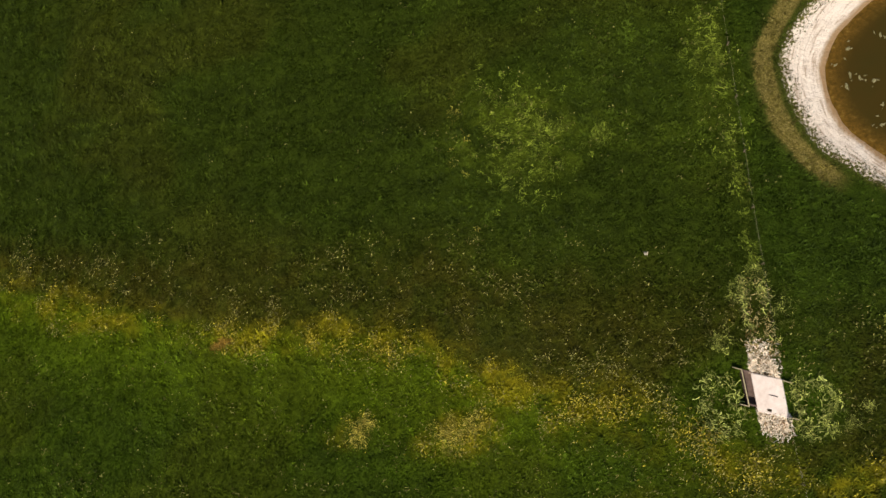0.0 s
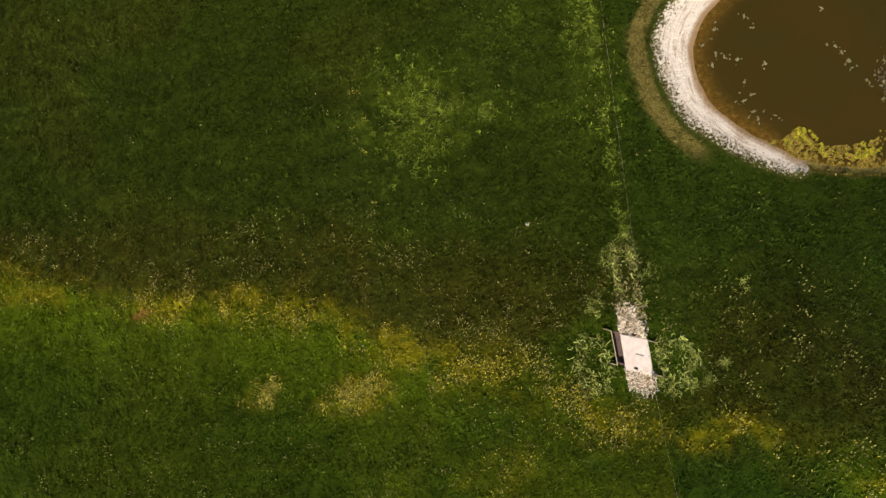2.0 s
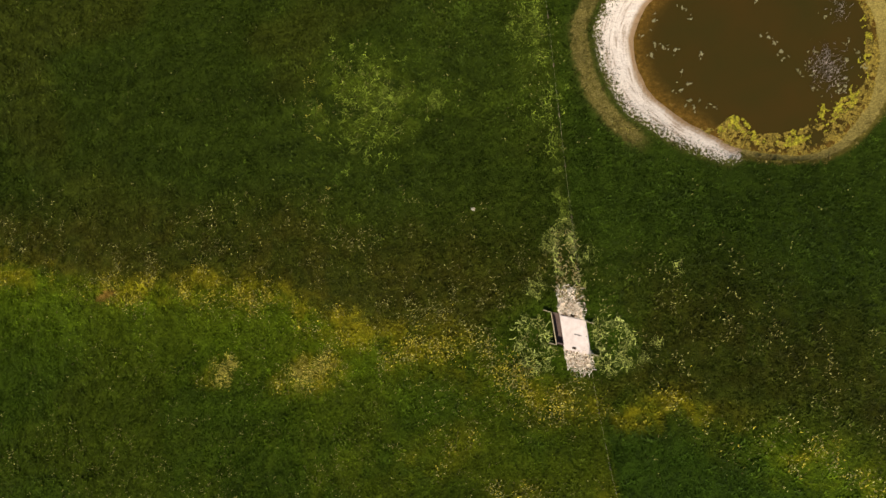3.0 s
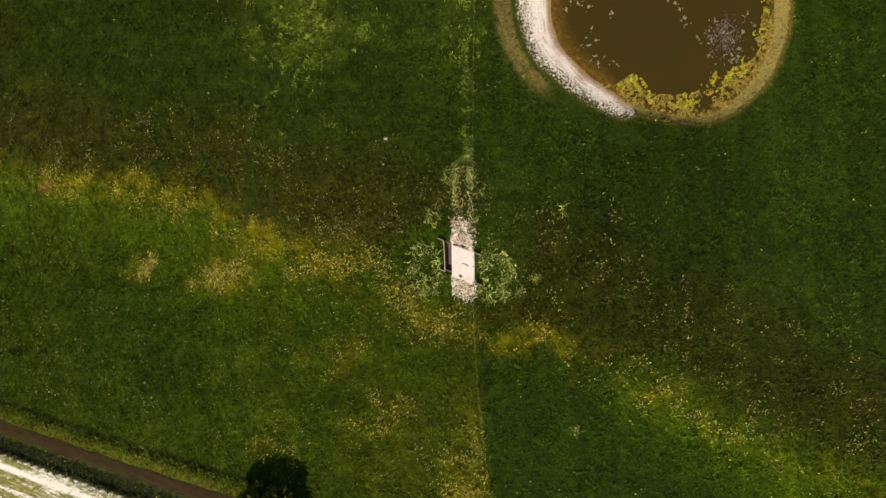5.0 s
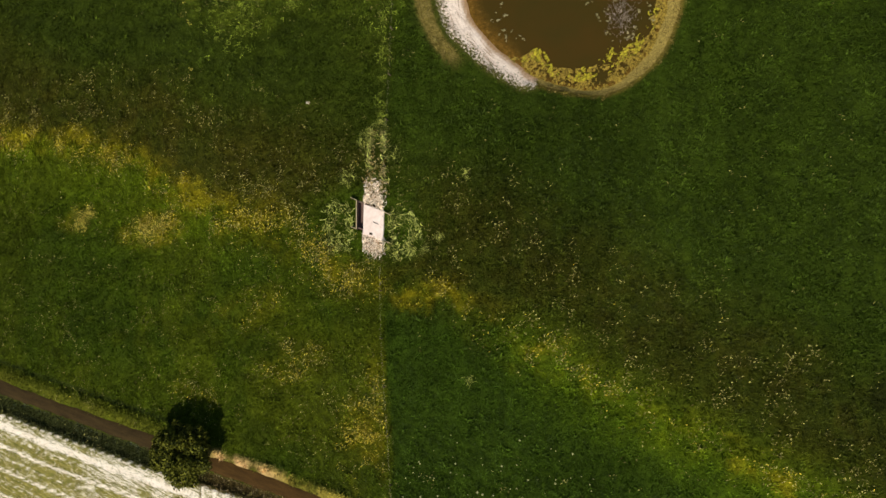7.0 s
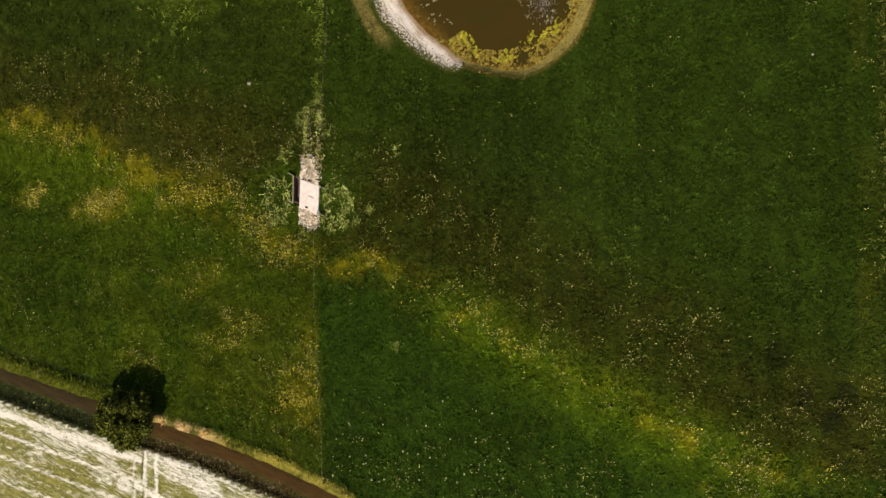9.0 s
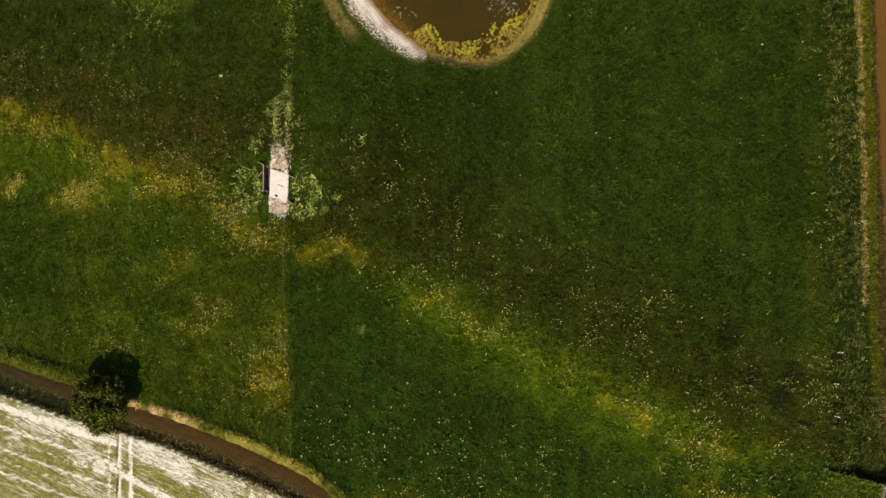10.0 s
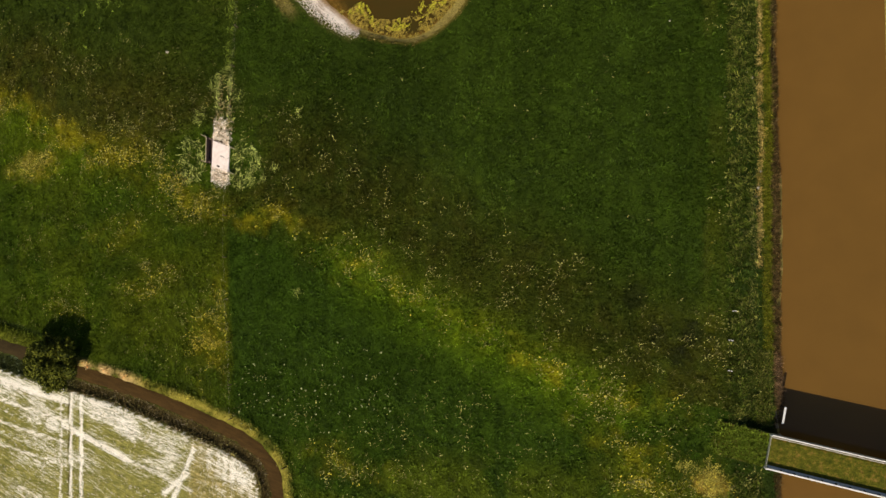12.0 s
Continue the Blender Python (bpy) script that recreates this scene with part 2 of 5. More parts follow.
    bumped(nt, b, calc(nt, "ADD", fine, calc(nt, "MULTIPLY", mid, 1.5)), 0.9, 0.12)
    return m


def leaf_material(name, attribute="", light=(0, 0, 0), dark=(0, 0, 0), through=0.25):
    m, nt, b = mat(name)
    if attribute:
        c = attr(nt, attribute, "Color")
    else:
        g = nt.nodes.new("ShaderNodeNewGeometry")
        c = mix(nt, g.outputs["Random Per Island"], dark, light)
    c = mix(nt, 1.0, c, ramp(nt, tex(nt, 3.0, 3), (0.3, 0.75), (0.7, 1.25)), "MULTIPLY")
    link(nt, c, b.inputs["Base Color"])
    b.inputs["Roughness"].default_value = 0.7
    b.inputs["Specular IOR Level"].default_value = 0.08
    b.inputs["Transmission Weight"].default_value = 0.0
    t = nt.nodes.new("ShaderNodeBsdfTranslucent")
    link(nt, c, t.inputs["Color"])
    s = nt.nodes.new("ShaderNodeMixShader")
    s.inputs[0].default_value = through
    out = nt.nodes["Material Output"]
    link(nt, b.outputs[0], s.inputs[1])
    link(nt, t.outputs[0], s.inputs[2])
    link(nt, s.outputs[0], out.inputs["Surface"])
    return m


def water_material(name, deep, shallow, mottled, ripple, scale):
    m, nt, b = mat(name)
    c = mix(nt, calc(nt, "MULTIPLY", tex(nt, scale, 4), mottled), deep, shallow)
    sh = calc(nt, "MULTIPLY", edge(nt, attr(nt, "shallow"), tex(nt, 0.7, 5, 0.6), 0.35, 0.05, 1.1), 0.85)
    c = mix(nt, sh, c, ramp(nt, tex(nt, 1.7, 6, 0.75), (0.34, lin(70, 50, 13)), (0.55, lin(108, 78, 26)), (0.72, lin(146, 114, 54))))
    link(nt, c, b.inputs["Base Color"])
    b.inputs["Roughness"].default_value, b.inputs["IOR"].default_value = 0.12, 1.33
    bumped(nt, b, tex(nt, 2.2, 3, 0.5, (1, 0.6, 1)), ripple, 0.02)
    return m


def algae_material(name, dark, mid_tone, light):
    """Curdled weed: dark pits between lighter lumps."""
    m, nt, b = mat(name)
    lumps = calc(nt, "MULTIPLY_ADD", tex(nt, 2.6, 4, 0.7), 0.5, calc(nt, "MULTIPLY", tex(nt, 8.0, 3, 0.6), 0.5))
    link(nt, ramp(nt, lumps, (0.40, dark), (0.50, mid_tone), (0.62, light)), b.inputs["Base Color"])
    b.inputs["Roughness"].default_value, b.inputs["Specular IOR Level"].default_value = 0.8, 0.15
    bumped(nt, b, lumps, 0.9, 0.08)
    return m


def lane_material():
    """Reddish trodden earth, damp and greyer in the stretch west of the tree."""
    m, nt, b = mat("lane_earth")
    co, sp = nt.nodes.new("ShaderNodeTexCoord"), nt.nodes.new("ShaderNodeSeparateXYZ")
    link(nt, co.outputs["Object"], sp.inputs[0])
    dry = nt.nodes.new("ShaderNodeMapRange")
    dry.inputs["From Min"].default_value, dry.inputs["From Max"].default_value = -68, -54
    link(nt, sp.outputs[0], dry.inputs["Value"])
    worn = tex(nt, 1.0, 5, 0.7, (3.0, 0.5, 1), -18, True)
    damp_c = ramp(nt, worn, (0.32, lin(44, 34, 17)), (0.68, lin(62, 49, 25)))
    dry_c = ramp(nt, worn, (0.32, lin(52, 37, 15)), (0.68, lin(76, 54, 24)))
    c = mix(nt, dry.outputs[0], damp_c, dry_c)
    c = mix(nt, 1.0, c, ramp(nt, tex(nt, 7, 4, 0.7), (0.3, 0.75), (0.7, 1.25)), "MULTIPLY")
    link(nt, c, b.inputs["Base Color"])
    b.inputs["Roughness"].default_value, b.inputs["Specular IOR Level"].default_value = 0.92, 0.08
    bumped(nt, b, tex(nt, 5, 4), 0.5, 0.03)
    return m


SOIL = ground_material()
GRASS = leaf_material("grass", "zone")
PETAL = leaf_material("petals", "zone", through=0.15)
LEAF = leaf_material("leaves", "", lin(118, 118, 36), lin(38, 46, 17))
CONCRETE = simple("pale_concrete", lin(246, 228, 215), lin(216, 194, 178), 1.6, 0.85)
CONCRETE_OLD = simple("weathered_concrete", lin(214, 204, 190), lin(150, 138, 120), 2.5, 0.9)
BRICK = simple("buff_brickwork", lin(186, 160, 128), lin(128, 104, 78), 5, 0.9)
WHITE = simple("white_paint", lin(236, 230, 220), lin(196, 186, 172), 4, 0.5)
TIMBER = simple("grey_timber", lin(128, 114, 88), lin(72, 62, 46), 7, 0.85)
DARKWOOD = simple("dark_wood", lin(70, 56, 40), lin(40, 32, 24), 7, 0.85)
STEEL = simple("galvanised_steel", lin(204, 194, 160), lin(160, 150, 116), 9, 0.75)
COPING = simple("cream_coping", lin(206, 190, 150), lin(150, 134, 98), 5, 0.9)
MOSS = simple("mossy_brick", lin(92, 84, 52), lin(54, 52, 26), 5, 0.95)
BARK = simple("bark", lin(92, 76, 56), lin(52, 42, 30), 5, 0.95, 0, 0.8, 0.05)
EARTH = lane_material()
STONE = simple("pale_stone", lin(190, 180, 158), lin(130, 120, 100), 4, 0.9)
ALGAE = algae_material("yellow_algae", lin(70, 66, 12), lin(140, 130, 30), lin(196, 180, 52))
ALGAE_OLD = algae_material("brown_algae", lin(62, 52, 14), lin(118, 98, 34), lin(168, 142, 58))
PAD = simple("floating_weed", lin(186, 174, 132), lin(96, 88, 44), 5, 0.7, per_piece=0.7)
DAMP = simple("damp_concrete", lin(120, 96, 84), lin(78, 60, 50), 3, 0.7)
REED = simple("dead_reeds", lin(226, 206, 186), lin(44, 34, 30), 1.6, 0.9)
POND_WATER = water_material("pond_water", lin(46, 46, 12), lin(72, 48, 12), 0.95, 0.06, 0.13)
CANAL_WATER = water_material("canal_water", lin(94, 67, 26), lin(107, 76, 30), 0.9, 0.10, 0.25)


# ---- building tools ----
def mesh_from(name, verts, faces, material, smooth=False):
    me = bpy.data.meshes.new(name)
    me.from_pydata(verts, [], faces)
    me.materials.append(material)
    if smooth:
        me.polygons.foreach_set("use_smooth", [True] * len(me.polygons))
    me.update()
    return me


def soup(name, verts, material, sides, zone=None):
    """A mesh of loose triangles (sides 3) or quads (4) from an array of corners, with a colour for each corner."""
    n = len(verts) // sides
    me = bpy.data.meshes.new(name)
    me.vertices.add(len(verts))
    me.vertices.foreach_set("co", np.ascontiguousarray(verts, np.float32).ravel())
    me.loops.add(n * sides)
    me.loops.foreach_set("vertex_index", np.arange(n * sides, dtype=np.int32))
    me.polygons.add(n)
    me.polygons.foreach_set("loop_start", np.arange(0, n * sides, sides, dtype=np.int32))
    me.materials.append(material)
    if zone is not None:
        a = me.attributes.new("zone", "FLOAT_COLOR", "POINT")
        a.data.foreach_set("color", np.c_[zone, np.ones(len(zone))].astype(np.float32).ravel())
    me.update(calc_edges=True)
    return me


def part(name, bm, material, parent, label=""):
    me = bpy.data.meshes.new(name)
    bm.to_mesh(me)
    bm.free()
    me.materials.append(material)
    ob = new(name, me)
    ob.parent = parent
    return tagged(ob, label)


def box(bm, x, y, z, lx, ly, lz, turn=0.0, bevel=0.02, shear=0.0):
    """A bevelled box: centre of its base, its size, turned about z; shear leans its ends southward with x."""
    got = bmesh.ops.create_cube(bm, size=1.0)["verts"]
    c, s = math.cos(radians(turn)), math.sin(radians(turn))
    for v in got:
        px, py, pz = v.co.x * lx, v.co.y * ly, (v.co.z + 0.5) * lz
        py += shear * px
        v.co = (x + px * c - py * s, y + px * s + py * c, z + pz)
    if bevel:
        edges = {e for v in got for e in v.link_edges}
        bmesh.ops.bevel(bm, geom=list(edges), offset=bevel, segments=1, affect="EDGES")
    return bm


def rod(bm, a, b, r0, r1, sides=7):
    a, b = Vector(a), Vector(b)
    q = (b - a).to_track_quat("Z", "Y").to_matrix().to_4x4()
    m = Matrix.Translation((a + b) / 2) @ q
    bmesh.ops.create_cone(bm, cap_ends=True, segments=sides, radius1=r0, radius2=r1, depth=(b - a).length, matrix=m)
    return bm


def empty(name, x, y, z, turn=0.0):
    ob = new(name)
    ob.matrix_world = pose(x, y, z, 0, 0, turn)
    return ob


def hz(x, y):
    return float(height(np.array([x]), np.array([y]))[0])


# ---- zones of the meadow ----
def zones(x, y):
    """Base colours of what grows or lies there, and masks of what breaks through it."""
    x, y = np.asarray(x, float), np.asarray(y, float)
    big, mid, small = cloud(x, y, 16, 31), cloud(x, y, 5, 41), cloud(x, y, 1.8, 51)
    band, _ = along(x, y, BAND)          # + : north of the old ditch
    north = step(-1.5, 1.5, band + 3 * (mid - 0.5))
    fence = x - np.interp(y, [p[1] for p in FENCE[::-1]], [p[0] for p in FENCE[::-1]])
    west = step(0.6, -0.6, fence)

    def put(col, w, c):
        return col * (1 - w[:, None]) + np.array(lin(*c)) * w[:, None]

    col = np.tile(np.array(lin(61, 84, 20)), (x.size, 1))
    col = put(col, (1 - west) * (1 - north), (53, 78, 22))
    col = put(col, north, (56, 74, 24))
    col = put(col, north * (1 - west), (51, 71, 22))
    # brownish seeding grass north of the old ditch
    reach = np.interp(x, [-130, -95, -60, -32, -10, 20, 40], [8, 13, 18, 22, 21, 19, 15])
    brown = north * step(reach, reach * 0.35, band + 5 * (mid - 0.5)) * (0.55 + 0.45 * step(0.35, 0.65, small))
    brown = brown * (1 - 0.75 * step(0, 0.6, blob(x, y, -34, 8, 11, 9)))
    col = put(col, brown * (0.52 + 0.23 * west), (70, 71, 28))
    col = put(col, brown * (1 - west) * 0.32, (54, 56, 18))
    col = put(col, north * west * step(0.52, 0.75, big) * 0.35, (76, 80, 32))
    col = col * (1 + 0.14 * north * (1 - west) * (1 - brown))[:, None]
    col = col * (1 - 0.22 * step(0, 0.5, blob(x, y, -10, 14, 15, 15)))[:, None]
    # fresh green along the south side of the band
    fresh = np.exp(-((band + 2.7) / 4.2) ** 2) * step(-20, -8, x) * step(34, 20, x) * 0.92
    col = put(col, fresh * (0.65 + 0.35 * step(0.35, 0.65, small)), (92, 124, 26))
    fresh_w = step(-16, -3, band) * step(1.0, -1.5, band) * step(-48, -66, x)
    col = put(col, fresh_w * (0.6 + 0.5 * mid), (88, 114, 22))
    col = put(col, (1 - north) * west * step(0.45, 0.7, big) * 0.4, (76, 88, 22))
    # buttercup band and patches
    wide = 2.2 + 1.6 * (lattice(x, y, 9, 61) - 0.3)
    yellow = np.exp(-((band + np.interp(x, [-30, -14], [0.9, 1.6])) / wide) ** 2) * (0.25 + 0.75 * step(0.34, 0.55, cloud(x, y, 6, 63))) * np.interp(x, [-140, -120, -40, -33, -15, 0, 25, 34], [0.5, 1, 0.9, 0.6, 0.5, 0.25, 0.35, 0.3])
    patches = [(-26, -2.8, 8.0, 3.2, -8, 1.3), (-13.3, -9.6, 5, 4, -30, 0.7), (12, -21, 5, 3.4, -20, 0.8), (18.7, -24, 5, 2.6, -25, 0.9), (29.6, -26.2, 4.5, 2.8, -10, 1.0), (20.6, -29.7, 3.5, 2, 0, 0.8), (-40, 3.2, 6, 3.4, -35, 0.6), (-80, 7.8, 6, 3, 0, 0.45), (-68, 6.2, 7, 3.5, 10, 0.9), (-94, 21, 7, 3.4, -10, 0.9), (-82, 19.6, 6, 3.6, -8, 1.0), (-34.4, -23, 4.6, 9, 5, 1.1), (-33.0, -14, 1.8, 8, 0, 0.5), (-45, -12, 7, 4, 20, 0.4)]
    patches += [(-52, -5, 8, 4, 20, 0.35), (30, -35, 9, 5, 0, 0.6), (37.4, -12, 1.6, 20, 0, 0.14), (-11.5, -37.5, 9, 4.5, 0, 0.6), (-97, 22.5, 6, 2.6, -8, 0.9), (-61.5, 11.5, 3.5, 5, 35, 0.9), (36.9, -36.6, 2.8, 1.8, 0, 1.3), (-60, -18, 9, 3, -16, 0.4), (24, -32, 4, 3, 0, 0.4)]
    for cx, cy, rx, ry, turn, k in patches:
        yellow = np.maximum(yellow, k * step(0.0, 0.55, blob(x, y, cx, cy, rx, ry, turn)) * step(0.25, 0.6, mid))
    yellow = np.clip(yellow, 0, 1)
    col = put(col, yellow * (0.20 + 0.57 * step(0.38, 0.62, small)), (150, 148, 38))
    col = put(col, 0.5 * step(0, 0.7, blob(x, y, -37, 6, 13, 8)), (74, 108, 22))
    # olive, drier growth between the fence and the lane
    olive = (1 - north) * west * step(-92, -76, x) * step(2, -6, y) * step(0.36, 0.62, mid)
    col = put(col, olive * 0.5, (88, 104, 24))
    col = put(col, (1 - north) * west * step(-50, -60, x) * step(-10, -17, y) * 0.5, (84, 104, 24))
    col = put(col, (1 - north) * (1 - west) * step(-33, -39, y) * step(0.35, 0.6, mid) * 0.6, (92, 108, 32))
    col = put(col, 0.8 * step(0, 0.5, blob(x, y, 36.8, -36.6, 2.6, 1.9) * (0.5 + small)), (176, 140, 84))
    # pale weeds: the patch in the north-west, the rings by the sluice crossing
    pale = step(0.05, 0.6, blob(x, y, -56, 40.5, 12, 7.5, -18) * (0.5 + mid))
    pale = np.maximum(pale, 0.25 * step(0.1, 0.6, blob(x, y, -42, 37, 16, 5, -30) * (0.4 + mid)))
    ring = step(0, 0.35, blob(x, y, -38.9, 6.3, 3.6, 4.6)) + step(0, 0.35, blob(x, y, -29.7, 5.4, 3.4, 4.4, 15))
    pale = np.maximum(pale, 0.45 * step(0.0, 0.6, blob(x, y, -33, 43, 5, 17)))
    col = put(col, pale * 0.45 * step(0.3, 0.6, small), (104, 126, 46))
    col = put(col, np.clip(ring, 0, 1) * 0.5, (54, 78, 20))
    col = col * np.array((0.655, 0.56, 0.265)) * (0.70 + 0.38 * cloud(x, y, 2.6, 57) + 0.20 * lattice(x, y, 0.75, 56))[:, None]
    for cx, cy, rr in ((34.8, -17.7, 2.0), (32.7, -20.7, 1.7), (30.2, -18.2, 1.6), (27.5, -13.2, 2.2)):
        col = put(col, 0.75 * step(0.1, 0.6, blob(x, y, cx, cy, rr, rr * 1.2)), (30, 33, 7))
    lines = lattice(x * 0.06, y, 0.8, 58) * west + lattice(x, y * 0.05, 0.8, 59) * (1 - west)
    col = col * (0.86 + 0.28 * lines)[:, None]
    # verge along the canal
    b = x - bank_x(y)
    comb = lattice(x / 5, y, 0.5, 65)
    col = put(col, step(-9.5, -7.5, b) * step(-5.0, -6.0, b) * 0.5 * step(0.4, 0.7, lattice(x, y / 12, 0.7, 66)), (62, 66, 14))
    col = put(col, step(-5.6, -3.6, b + 1.4 * (mid - 0.5)) * (b < 0.2) * (0.35 + 0.5 * comb), (34, 44, 13))
    col = put(col, step(-1.9, -1.5, b) * step(-0.7, -1.1, b) * step(0.35, 0.6, comb) * (0.9 * step(-10, 8, y)), (150, 124, 58))
    col = put(col, step(-1.2, -0.8, b) * step(0.2, -0.2, b) * 0.75 * step(-24, -17, y), (84, 84, 12))
    col = put(col, step(-0.25, 0.05, b), (66, 52, 28))
    col = put(col, 0.8 * step(0, 0.5, blob(x, y, -97.2, 20.2, 2.2, 0.8, 12)), (128, 96, 40))
    # road verges, ditch and field
    r, _ = along(x, y, ROAD)
    e, _ = along(x, y, FIELD)
    far_w = step(-55, -61, x)
    col = put(col, step(0.5, 0.9, r) * step(2.6, 1.6, r) * (0.25 + 0.6 * step(0.35, 0.6, small)) * (1 - 0.8 * far_w), (142, 128, 52))
    col = put(col, step(-58, -55, x) * step(-44, -50, x) * step(0.5, 0.9, r) * step(2.6, 1.6, r) * step(0.3, 0.55, small) * 0.8, (206, 168, 116))
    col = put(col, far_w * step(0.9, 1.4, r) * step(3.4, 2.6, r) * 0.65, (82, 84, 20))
    # thin shadow along the north of the verge, put into the colour
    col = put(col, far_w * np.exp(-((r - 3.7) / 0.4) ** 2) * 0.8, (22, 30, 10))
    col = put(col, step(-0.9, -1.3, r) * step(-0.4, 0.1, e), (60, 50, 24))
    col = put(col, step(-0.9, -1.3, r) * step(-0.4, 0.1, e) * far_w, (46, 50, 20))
    crop = step(0.2, -0.3, e)
    col = put(col, crop, (128, 122, 62))
    depth = -e
    lengthways, across = x * 0.94 - y * 0.34, x * 0.34 + y * 0.94
    rows_n = lattice(lengthways / 9, across, 0.9, 71)
    head = np.interp(x, [-140, -60, -52, -47, -40, -34, -25], [0.18, 0.20, 0.34, 0.32, 0.22, 0.22, 0.28])
    bare = crop * (0.19 + head * np.clip(1.15 - np.abs(depth - 1.2) / np.interp(x, [-75, -58], [1.7, 3.2]), 0.0, 1) + 0.22 * (rows_n - 0.45) + 0.5 * (cloud(x, y, 5, 73) - 0.45) + 0.25 * (lattice(lengthways / 6, across, 0.42, 74) - 0.5))
    upright = step(-37.5, -35.5, x) * crop
    bare = bare + upright * (0.34 * lattice(x, y / 9, 0.6, 75) - 0.16)
    for tx, k in ((-57.9, 0.9), (-56.0, 0.9), (-59.7, 0.6)):
        bare = np.maximum(bare, crop * k * np.exp(-((x - tx - 0.065 * (-30 - y)) / 0.32) ** 2))
    for line, wide, k in (([(-59, -35), (-47, -39.6)], 0.6, 0.85), ([(-48, -39.2), (-36, -43.4)], 0.35, 0.62), ([(-36.0, -37.5), (-39.5, -46)], 0.6, 0.7),
                          ([(-37.0, -41), (-40.5, -44)], 0.6, 0.75), ([(-56, -32.5), (-38, -38.4)], 0.3, 0.6)):
        d, _ = along(x, y, line)
        bare = np.maximum(bare, crop * k * np.exp(-(d / wide) ** 2))
    for row, wide, k in ((0.2, 0.14, 0.8), (1.8, 0.55, 0.95), (3.1, 0.2, 0.5), (4.7, 0.33, 0.75), (6.3, 0.2, 0.5), (8.0, 0.28, 0.68), (9.6, 0.2, 0.5), (11.4, 0.3, 0.62)):
        bare = np.maximum(bare, crop * k * (step(-56.5, -58.5, x) if row > 1 else 1.0) * np.exp(-((depth - row - 0.25 * (lattice(x, y, 7, 76) - 0.5)) / wide) ** 2))
    bare = np.maximum(bare, crop * 0.62 * step(0, 0.7, blob(x, y, -47.3, -35.0, 4.6, 2.4, -22)))
    bare = np.maximum(bare, crop * 0.62 * step(0, 0.7, blob(x, y, -61.0, -35.2, 2.6, 2.0, -20)))
    rut = crop * np.exp(-((x + 58.25 - 0.065 * (-30 - y)) / 0.14) ** 2)
    bare = bare * (1 - 0.8 * rut)
    col = put(col, 0.8 * rut, (58, 48, 30))
    col = put(col, upright * 0.5, (150, 130, 82))
    # trodden ground at the crossing and the wheel tracks
    v = y - skew(x)
    cx = x + 33.9 + 0.25 * (small - 0.5)
    track = step(1.95, 1.0, np.abs(cx)) * step(1.8, 4.2, v) * step(12.9, 9.8, v) * 0.9
    for tx, y0, y1, k in ((-34.35, 11, 18.5, 0.42), (-32.6, 11, 17.5, 0.38), (-33.0, 18, 52, 0.26), (-33.6, 0.5, 3, 0.42)):
        track = np.maximum(track, k * np.exp(-((x - tx) / 0.7) ** 2) * step(y0 - 1, y0 + 1, y) * step(y1 + 1, y1 - 4, y))
    for sx, sy, sr in ((-43.8, 23.9, 0.5),):
        track = np.maximum(track, 0.55 * step(0, 0.5, blob(x, y, sx, sy, sr, sr)))
    # pond shore
    g, a = pond_gap(x, y)
    w = np.interp(a, [p[0] for p in SHORE], [p[1] for p in SHORE])
    sandy = np.where(a < 0, step(-98, -104, a), step(60, 100, a))
    sand = np.clip((w + 0.75 - g) / 2.9, 0, 1.6) * sandy * (g < w + 1)
    wet = step(0.95, 0.35, g + 0.5 * (small - 0.5))
    mud = np.clip((w + 0.1 - g) / 0.9, 0, 1) * (1 - sandy) * (g < w + 1)
    ring_w = np.where(a < 0, step(-138, -152, a), step(115, 135, a))
    dry = ring_w * step(w + 0.7, w + 1.3, g) * step(w + 3.5, w + 2.6, g)
    col = put(col, ring_w * step(w + 4.6, w + 3.0, g) * 0.4, (60, 66, 22))
    col = put(col, dry * 0.8, (104, 92, 42))
    col = put(col, sandy * step(w + 0.9, w - 0.3, g) * 0.6, (104, 96, 44))
    col = put(col, (1 - sandy) * step(w + 0.35, w - 0.2, g) * 0.8, (112, 96, 40))
    mud = np.maximum(mud, step(0.35, 0.9, b))
    return np.clip(col, 0, 1), dict(crop=crop, gap=g, arc=a * 0.2, sand=sand, wet=wet, mud=mud, dry=dry, bare=bare, track=track), dict(
        yellow=yellow, brown=brown, pale=np.clip(pale + ring, 0, 1), crop=crop, road=np.abs(r), verge=r, field=e, gap=g, shore=w, bank=b, north=north, west=west)


# ---- ground: one sheet to the horizon, finer where it is seen ----
def spacing(lo, hi, fine):
    mid = list(np.arange(lo, hi + fine / 2, fine))
    out, d = [], fine
    v = mid[-1]
    while v < 3500:
        d *= 1.35
        v += d
        out.append(v)
    low, d, v = [], fine, mid[0]
    while v > -3500:
        d *= 1.35
        v -= d
        low.append(v)
    return np.array(low[::-1] + mid + out)


gx, gy = spacing(-142, 62, 0.36), spacing(-52, 82, 0.36)
X, Y = np.meshgrid(gx, gy, indexing="xy")
X, Y = X.ravel(), Y.ravel()
ZG = height(X, Y)
nx, ny = len(gx), len(gy)
idx = np.arange(nx * ny).reshape(ny, nx)
quads = np.stack([idx[:-1, :-1], idx[:-1, 1:], idx[1:, 1:], idx[1:, :-1]], -1).reshape(-1, 4)
me = bpy.data.meshes.new("ground")
me.vertices.add(nx * ny)
me.vertices.foreach_set("co", np.c_[X, Y, ZG].astype(np.float32).ravel())
me.loops.add(quads.size)
me.loops.foreach_set("vertex_index", quads.astype(np.int32).ravel())
me.polygons.add(len(quads))
